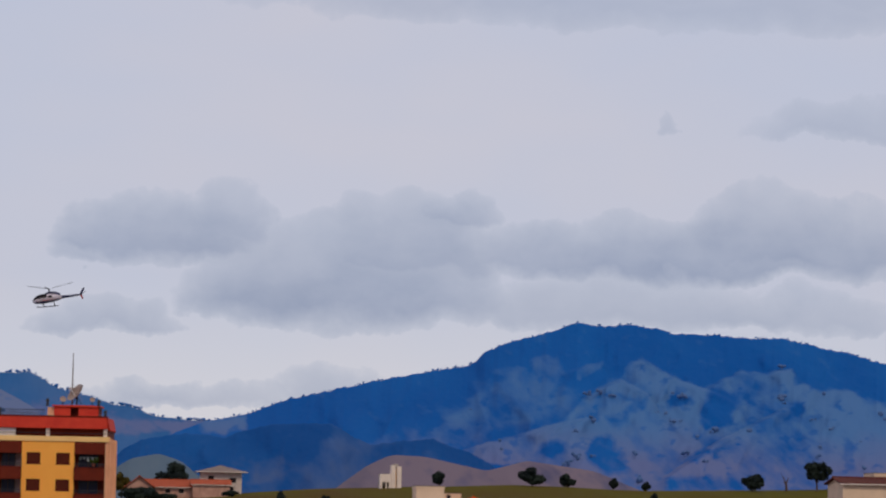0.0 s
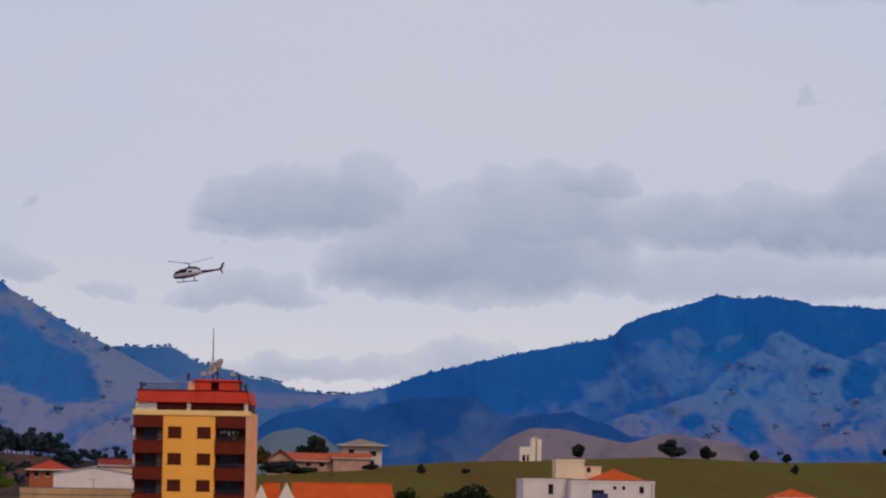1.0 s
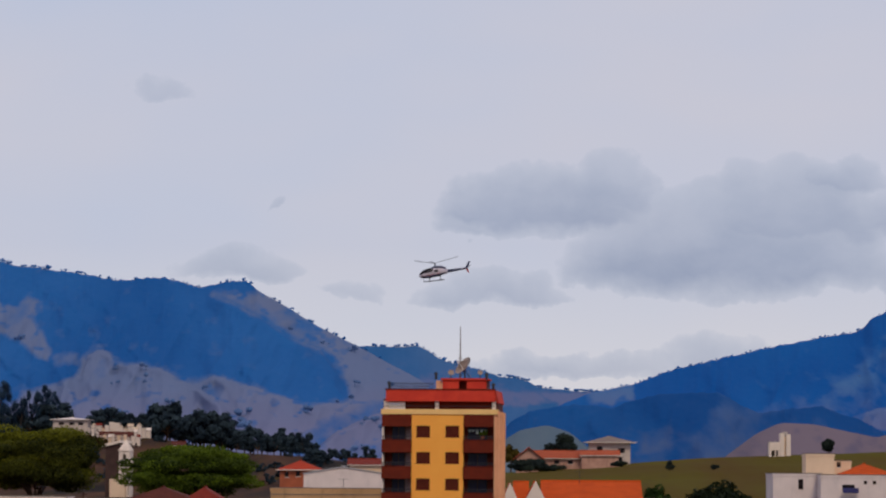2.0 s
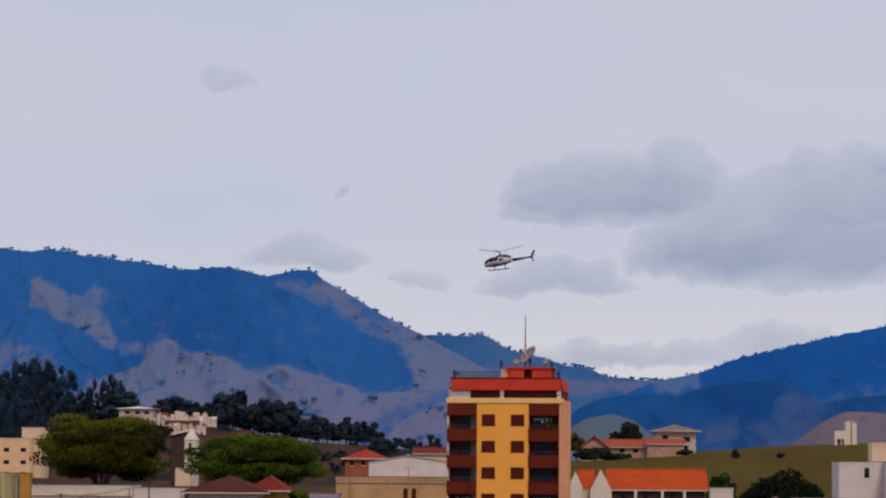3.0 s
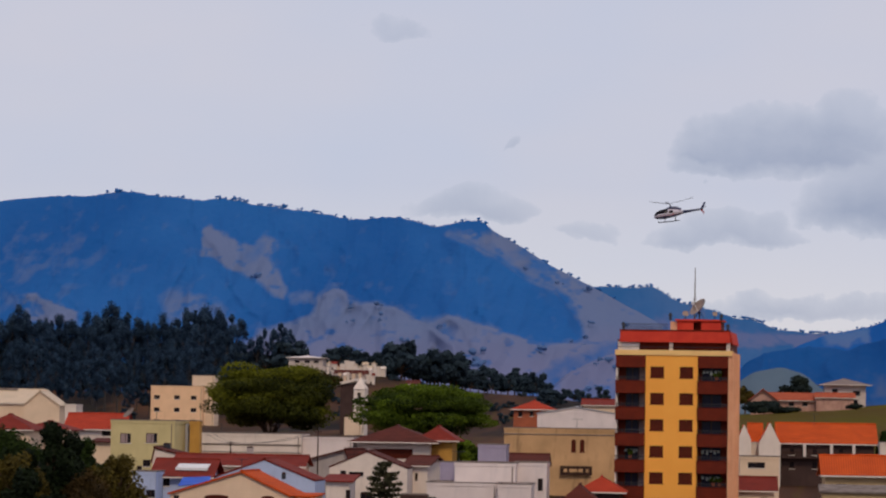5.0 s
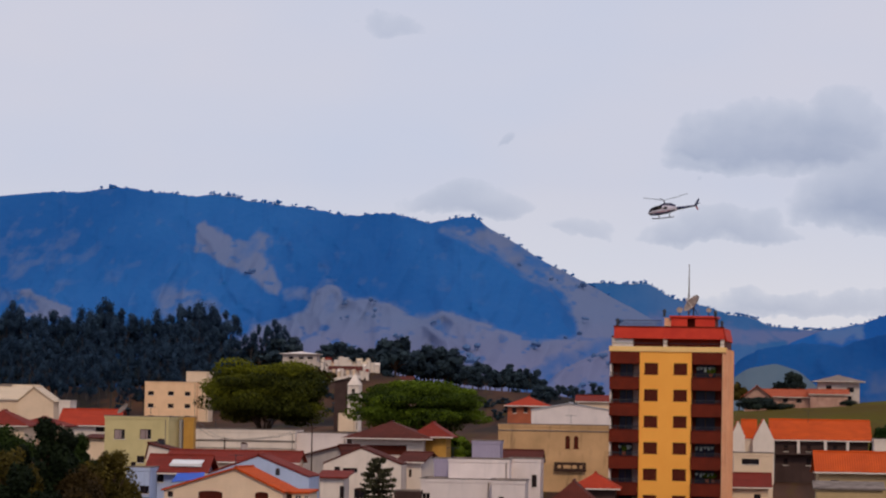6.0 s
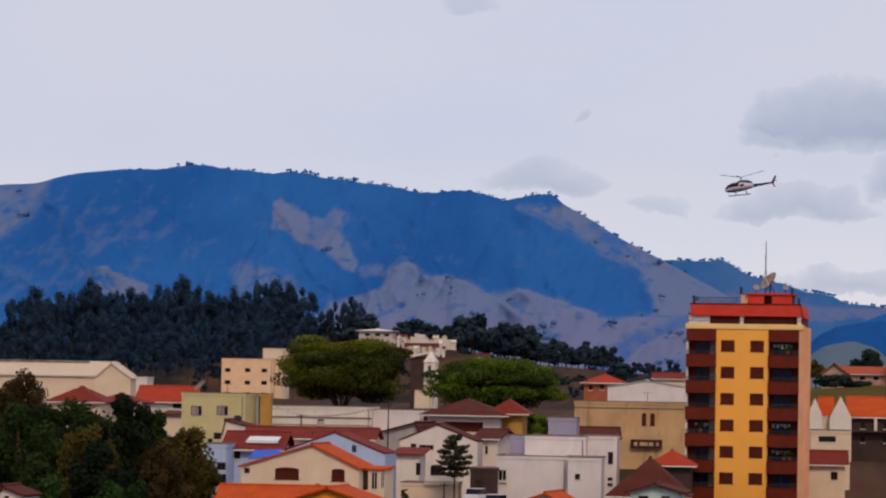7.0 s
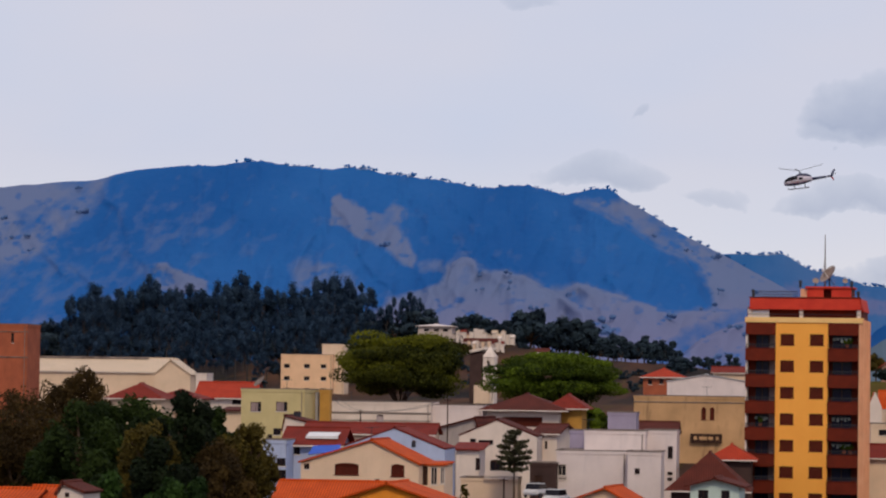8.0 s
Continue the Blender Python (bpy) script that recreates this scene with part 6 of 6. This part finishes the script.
for i in range(70):
    u, d = rngt.uniform(-1000, -140), rngt.uniform(820, 985)
    x = X(u, d)
    z = ground_z(x, d) - 0.2
    tr, me = hill[i % 4]
    tagged(plant("slope_bush", [("stem", tr, 0), ("crown", me, 0.3)], x, d, z, rngt.uniform(0.25, 0.6), rngt.uniform(0, 6), rngt.uniform(1.0, 1.7)),
           "low dark scrub bush on the brown slope", "bush", "scrub on the brown slope")


# ---- far trees on the mountains ----
def far_trees(name, spots, mat, label, seed):
    """Far trees, each a short stem under a few uneven leafy lumps."""
    rng = np.random.RandomState(seed)
    g = (1 + 5 ** 0.5) / 2
    ico = np.array([(-1, g, 0), (1, g, 0), (-1, -g, 0), (1, -g, 0), (0, -1, g), (0, 1, g), (0, -1, -g), (0, 1, -g), (g, 0, -1), (g, 0, 1), (-g, 0, -1), (-g, 0, 1)]) / math.hypot(1, g)
    tri = [(i, j, k) for i, j, k in itertools.combinations(range(12), 3)
           if max(np.linalg.norm(ico[i] - ico[j]), np.linalg.norm(ico[j] - ico[k]), np.linalg.norm(ico[i] - ico[k])) < 1.1]
    tri = [t if np.dot(np.cross(ico[t[1]] - ico[t[0]], ico[t[2]] - ico[t[0]]), ico[t[0]]) > 0 else (t[0], t[2], t[1]) for t in tri]
    vs, fs, n = [], [], 0
    for (x, y, z), r in spots:
        wide, tall = rng.uniform(0.8, 1.5), rng.uniform(0.7, 1.15)
        for _ in range(4):
            c = np.array([x, y, z + r * 0.8 * tall]) + rng.normal(size=3) * np.array([r * 0.5 * wide, r * 0.15, r * 0.25 * tall])
            vs.append(c + ico * rng.uniform(0.8, 1.2, (12, 1)) * r * rng.uniform(0.4, 0.75))
            fs += [(n + t[0], n + t[1], n + t[2]) for t in tri]
            n += 12
        vs.append(np.array([[x - r * 0.09, y, z - 1], [x + r * 0.09, y, z - 1], [x + r * 0.06, y, z + r], [x - r * 0.06, y, z + r]]))
        fs.append((n, n + 1, n + 2, n + 3))
        n += 4
    ob = mesh_ob(name, np.concatenate(vs).tolist(), fs, mat)
    return tagged(ob, label, "trees", kind="stuff")


rs = np.random.RandomState(5)
spots = []
# thin rows of single trees on the open crest, thicker clumps where the wood reaches it
for u in np.concatenate([rs.uniform(-860, -640, 22), rs.normal(-930, 22, 8), rs.normal(-1020, 30, 7), rs.uniform(-640, -350, 16), rs.uniform(-330, -120, 16)]):
    spots.append((on_left(u, 1.0)[0], rs.uniform(0.6, 1.7) * (1.25 if rs.rand() < 0.2 else 1.0)))
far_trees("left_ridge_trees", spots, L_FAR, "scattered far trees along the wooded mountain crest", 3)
spots = []
for _ in range(520):
    u, s_ = rs.uniform(-1520, -30), rs.uniform(0.05, 0.95)
    p, c = on_left(u, s_)
    if c > 0.5 and rs.rand() < 0.32:
        for _ in range(rs.randint(1, 3)):
            spots.append(((p[0] + rs.normal() * 3, p[1] - 2, p[2] + rs.normal() * 0.8), rs.uniform(1.0, 3.0)))
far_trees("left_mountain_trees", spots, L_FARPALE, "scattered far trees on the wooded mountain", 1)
spots = []
for u in np.concatenate([rs.uniform(610, 730, 16), rs.uniform(240, 560, 40), rs.uniform(730, 1480, 46)]):
    spots.append((on_right(u, 1.0)[0], rs.uniform(0.5, 1.2)))
for u in np.concatenate([rs.uniform(-160, 250, 34), rs.normal(105, 9, 10), rs.normal(-20, 14, 10), rs.normal(-100, 20, 8), rs.normal(215, 14, 8)]):
    spots.append((on_gap(u, 1.0)[0], rs.uniform(0.8, 2.2)))
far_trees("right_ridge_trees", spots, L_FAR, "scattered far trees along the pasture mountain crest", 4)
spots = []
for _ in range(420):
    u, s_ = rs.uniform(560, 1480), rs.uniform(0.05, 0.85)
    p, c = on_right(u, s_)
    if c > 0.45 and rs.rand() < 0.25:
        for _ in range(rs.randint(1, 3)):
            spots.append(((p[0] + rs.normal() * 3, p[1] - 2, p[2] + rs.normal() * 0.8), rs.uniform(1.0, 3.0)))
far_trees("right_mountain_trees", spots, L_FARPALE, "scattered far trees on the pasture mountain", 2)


# ---- the helicopter ----
def helicopter():
    d = 640.0
    root = new("helicopter")
    root.matrix_world = pose(X(-22, d), d, Z(374, d), 0, -7, 4) @ Matrix.Scale(0.9, 4)
    WH = surface("white_helicopter_paint", (0.52, 0.47, 0.56), (0.45, 0.40, 0.48), 1.0, 0.35, 0.02, 8, 0.0)
    NV = surface("navy_helicopter_paint", (0.03, 0.035, 0.10), (0.025, 0.03, 0.08), 1.0, 0.35, 0.02, 8, 0.0)
    RD = surface("red_helicopter_paint", (0.4, 0.04, 0.05), (0.35, 0.035, 0.04), 1.0, 0.35, 0.02, 8, 0.0)

    def hull(name, stations, mat, n=14, label=""):
        bm, prev = bmesh.new(), None
        for x, zc, ry, rz in stations:
            cur = [bm.verts.new((x, ry * math.cos(k * math.tau / n), zc + rz * math.sin(k * math.tau / n))) for k in range(n)]
            if prev:
                for k in range(n):
                    bm.faces.new((prev[k], prev[(k + 1) % n], cur[(k + 1) % n], cur[k]))
            else:
                bm.faces.new(cur[::-1])
            prev = cur
        bm.faces.new(prev)
        bmesh.ops.recalc_face_normals(bm, faces=bm.faces[:])
        return part(name, bm, mat, root, label, smooth=True)
    hull("cabin", [(-5.1, -0.25, 0.1, 0.1), (-4.9, -0.25, 0.45, 0.4), (-4.2, -0.05, 0.8, 0.75), (-3.2, 0.1, 0.95, 0.95), (-1.6, 0.15, 0.95, 0.95), (-0.2, 0.15, 0.75, 0.7), (0.8, 0.1, 0.4, 0.4)], WH, label="white and navy cabin")
    hull("canopy_glass", [(-5.0, -0.12, 0.3, 0.2), (-4.6, 0.08, 0.62, 0.5), (-3.9, 0.25, 0.86, 0.68), (-3.1, 0.36, 0.98, 0.74), (-2.4, 0.40, 0.97, 0.72), (-2.2, 0.40, 0.85, 0.66)], PANE)
    part("door_window", one_box(-2.0, -1.2, -0.975, -0.9, 0.15, 0.62, bevel=0.03), PANE, root)
    hull("belly_stripe", [(-4.7, -0.5, 0.5, 0.3), (-3.0, -0.62, 0.86, 0.32), (-1.0, -0.45, 0.76, 0.28), (0.4, -0.1, 0.5, 0.26)], NV)
    hull("red_stripe", [(-4.4, -0.32, 0.70, 0.10), (-3.0, -0.34, 0.93, 0.11), (-1.2, -0.2, 0.90, 0.10), (0.3, 0.0, 0.55, 0.08)], RD)
    hull("engine_cowl", [(-2.4, 1.0, 0.4, 0.25), (-1.6, 1.15, 0.5, 0.36), (-0.3, 1.0, 0.45, 0.36), (0.6, 0.7, 0.2, 0.2)], NV)
    hull("tail_boom", [(0.5, 0.1, 0.36, 0.36), (2.5, 0.18, 0.25, 0.26), (5.0, 0.32, 0.16, 0.17)], NV)
    part("tail_fin", prism(bmesh.new(), [(4.3, 0.2), (4.9, 0.2), (5.7, 1.6), (5.3, 1.65)], -0.06, 0.06), NV, root)
    part("ventral_fin", prism(bmesh.new(), [(4.5, 0.25), (4.95, 0.25), (5.2, -0.65), (4.95, -0.65)], -0.05, 0.05), RD, root)
    part("stabiliser", one_box(3.6, 4.1, -1.1, 1.1, 0.22, 0.28), WH, root)
    bm = bmesh.new()
    for a in (0.4, 0.4 + math.pi):
        rod(bm, (4.9, -0.25, 0.45), (4.9 + 0.9 * math.cos(a), -0.25, 0.45 + 0.9 * math.sin(a)), 0.05)
    part("tail_rotor", bm, IRON, root)
    mast = part("rotor_mast", rod(bmesh.new(), (-1.6, 0, 1.3), (-1.6, 0, 2.0), 0.13), IRON, root)
    for a in (95, 215, 335):
        bm = one_box(0.3, 5.3, -0.15, 0.15, -0.02, 0.03)
        bl = part("rotor_blade", bm, IRON, mast)
        bl.matrix_basis = pose(-1.6, 0, 2.0, 0, 0, a) @ pose(0, 0, 0, 0, -8, 0)
    for s in (-1, 1):
        bm = rod(bmesh.new(), (-4.0, s * 1.0, -1.55), (0.0, s * 1.0, -1.55), 0.05)
        rod(bm, (-4.0, s * 1.0, -1.55), (-4.4, s * 1.0, -1.35), 0.05)
        for x in (-3.0, -0.8):
            rod(bm, (x, s * 1.0, -1.55), (x, s * 0.5, -0.7), 0.045)
        part("skid", bm, IRON, root)
    tagged(root, "white and navy light helicopter flying over the valley", "helicopter")


helicopter()

# ---- street things ----
def car(u, v, d, mat, label):
    root = new("car")
    x = X(u, d)
    root.matrix_world = pose(x, d, Z(v, d), 0, 0, 75)
    part("body", one_box(-2.0, 2.0, -0.85, 0.85, 0.3, 0.85, bevel=0.15), mat, root)
    bm = bmesh.new()
    prism(bm, [(-1.5, 0.85), (1.1, 0.85), (0.6, 1.4), (-1.1, 1.4)], -0.72, 0.72)
    part("cabin", bm, PANE, root)
    part("roof", one_box(-1.05, 0.55, -0.68, 0.68, 1.38, 1.44), mat, root)
    for sx_ in (-1.25, 1.25):
        for sy_ in (-0.85, 0.68):
            part("wheel", rod(bmesh.new(), (sx_, sy_, 0.32), (sx_, sy_ + 0.17, 0.32), 0.32, n=14), IRON, root)
    tagged(root, label, "car")


def pole(u, v_top, d, label="grey concrete utility pole with crossarm"):
    x = X(u, d)
    z = ground_z(x, d)
    h = Z(v_top, d) - z
    bm = rod(bmesh.new(), (0, 0, -0.3), (0, 0, h), 0.11, 0.07)
    ob = part("utility_pole", bm, DARKWOOD)
    ob.location = (x, d, z)
    part("crossarm", one_box(-0.45, 0.45, -0.04, 0.04, h - 0.25, h - 0.18), DARKWOOD, ob)
    tagged(ob, label, "utility pole")


for u, v, d in ((-812, -42, 405), (-656, -20, 398), (-554, -160, 350), (-869, -8, 425)):
    pole(u, v, d)


def roof_light():
    d = 349.0
    ob = part("roof_light", slab(bmesh.new(), [(-1.6, 0, 0), (1.6, 0, 0), (1.8, 0.9, 0.42), (-1.4, 0.9, 0.42)], 0.06), PALEMETAL)
    ob.location = (X(-885, d), d + 1.6, Z(-93, d) + 0.1)
    part("kerb", one_box(-1.65, 1.65, -0.06, 0.0, -0.25, 0.02), PALEMETAL, ob)
    tagged(ob, "pale translucent roof light panel in a maroon tile roof", "roof light")


roof_light()


def balustrade():
    d = 364.6
    k = d / F
    ob = new("balustrade")
    ob.location = (X(-559, d), d, Z(-162, d))
    part("top_rail", one_box(-30 * k, 30 * k, -0.1, 0.1, 0.62, 0.74), WHITE, ob)
    part("base_rail", one_box(-30 * k, 30 * k, -0.1, 0.1, 0.0, 0.1), WHITE, ob)
    for i in range(16):
        xx = (-29 + 58 * i / 15.0) * k
        b = rod(bmesh.new(), (xx, 0, 0.1), (xx, 0, 0.34), 0.05, 0.085)
        rod(b, (xx, 0, 0.34), (xx, 0, 0.62), 0.085, 0.04)
        part("baluster", b, WHITE, ob)
    tagged(ob, "white terrace balustrade before a gabled house", "balustrade")


balustrade()


def roof_antenna(u, v, d, h):
    """A small television aerial."""
    bm = rod(bmesh.new(), (0, 0, -0.6), (0, 0, h), 0.03, n=6)
    ob = part("roof_antenna", bm, IRON)
    ob.location = (X(u, d), d + 1.0, Z(v, d))
    bm = rod(bmesh.new(), (-0.7, 0, h - 0.1), (0.7, 0.2, h - 0.1), 0.022, n=5)
    for i in range(6):
        xx = -0.6 + i * 0.24
        rod(bm, (xx, -0.35 + 0.02 * i, h - 0.1), (xx, 0.45 - 0.02 * i, h - 0.1), 0.014, n=4)
    part("aerial", bm, IRON, ob)
    tagged(ob, "thin metal television aerial on a roof", "antenna", "television aerials")


for u, v, d in ((-578, -16, 425), (-831, -33, 430), (-406, -79, 372), (-729, -32, 430),
                (-197, -14, 452), (-948, -13, 415), (-794, -103, 322), (221, 3, 478)):
    roof_antenna(u, v, d, 1.6)


def wire(a, b, sag, label):
    """A slack cable from a to b."""
    a, b = Vector(a), Vector(b)
    bm = bmesh.new()
    pts = [a.lerp(b, i / 12.0) - Vector((0, 0, sag * 4 * (i / 12.0) * (1 - i / 12.0))) for i in range(13)]
    for p, q in zip(pts, pts[1:]):
        rod(bm, p, q, 0.022, n=5)
    bmesh.ops.remove_doubles(bm, verts=bm.verts[:], dist=0.001)
    tagged(part("power_cable", bm, IRON), label, "cable", "street power cables")


POLES = ((X(-869, 425), 425.0, Z(-8, 425)), (X(-812, 405), 405.0, Z(-42, 405)), (X(-656, 398), 398.0, Z(-20, 398)))
for p, q in zip(POLES, POLES[1:]):
    for s in (-0.4, 0.4):
        wire((p[0] + s, p[1], p[2] - 0.18), (q[0] + s, q[1], q[2] - 0.18), 0.5, "slack black power cable between two street poles")


def sign_board():
    d = 451.6
    ob = part("sign_board", one_box(-28 * d / F, 28 * d / F, -0.12, 0.0, -8 * d / F, 8 * d / F), DARKWOOD)
    ob.location = (X(-197, d), d, Z(-84, d))
    for x0, x1 in ((-22, -16), (-12, 2), (4, 12), (17, 22)):
        part("lettering", one_box(x0 * d / F, x1 * d / F, -0.16, -0.12, -3 * d / F, 3 * d / F), TAN, ob)
    tagged(ob, "dark sign board with worn tan lettering on the hall", "sign")


sign_board()


def roof_tank(u, v, d, r, h, mat, label):
    bm = rod(bmesh.new(), (0, 0, 0), (0, 0, h), r, r * 0.92, 18)
    ob = part("water_tank", bm, mat)
    ob.location = (X(u, d), d, Z(v, d))
    part("lid", rod(bmesh.new(), (0, 0, h), (0, 0, h + 0.15), r * 1.05, r * 0.6, 18), DARKWOOD, ob)
    tagged(ob, label, "water tank")


roof_tank(-777, -69, 392, 0.42, 1.0, CONCRETE, "small grey water tank on a roof")
roof_tank(-926, -63, 400, 0.45, 0.9, IRON, "dark water tank on a rooftop")
roof_tank(-716, -108, 330, 0.22, 0.5, IRON, "small dark roof vent")


def awning():
    d = 347.0
    bm = slab(bmesh.new(), [(-1.9, 0, -0.25), (1.3, 0, 0.1), (1.2, 1.7, 0.75), (-1.6, 1.7, 0.6)], 0.04)
    ob = part("tarpaulin_awning", bm, BLUETARP)
    ob.location = (X(-872, d), d, Z(-119, d))
    part("rod", rod(bmesh.new(), (-1.9, 0, -0.28), (1.3, 0, 0.07), 0.03), IRON, ob)
    tagged(ob, "bright blue tarpaulin awning under the eaves", "awning")


awning()
car(-495, -193, 352, PALEMETAL, "pale car parked on the street")
car(-460, -204, 340, PALEMETAL, "white car parked beside a wall")
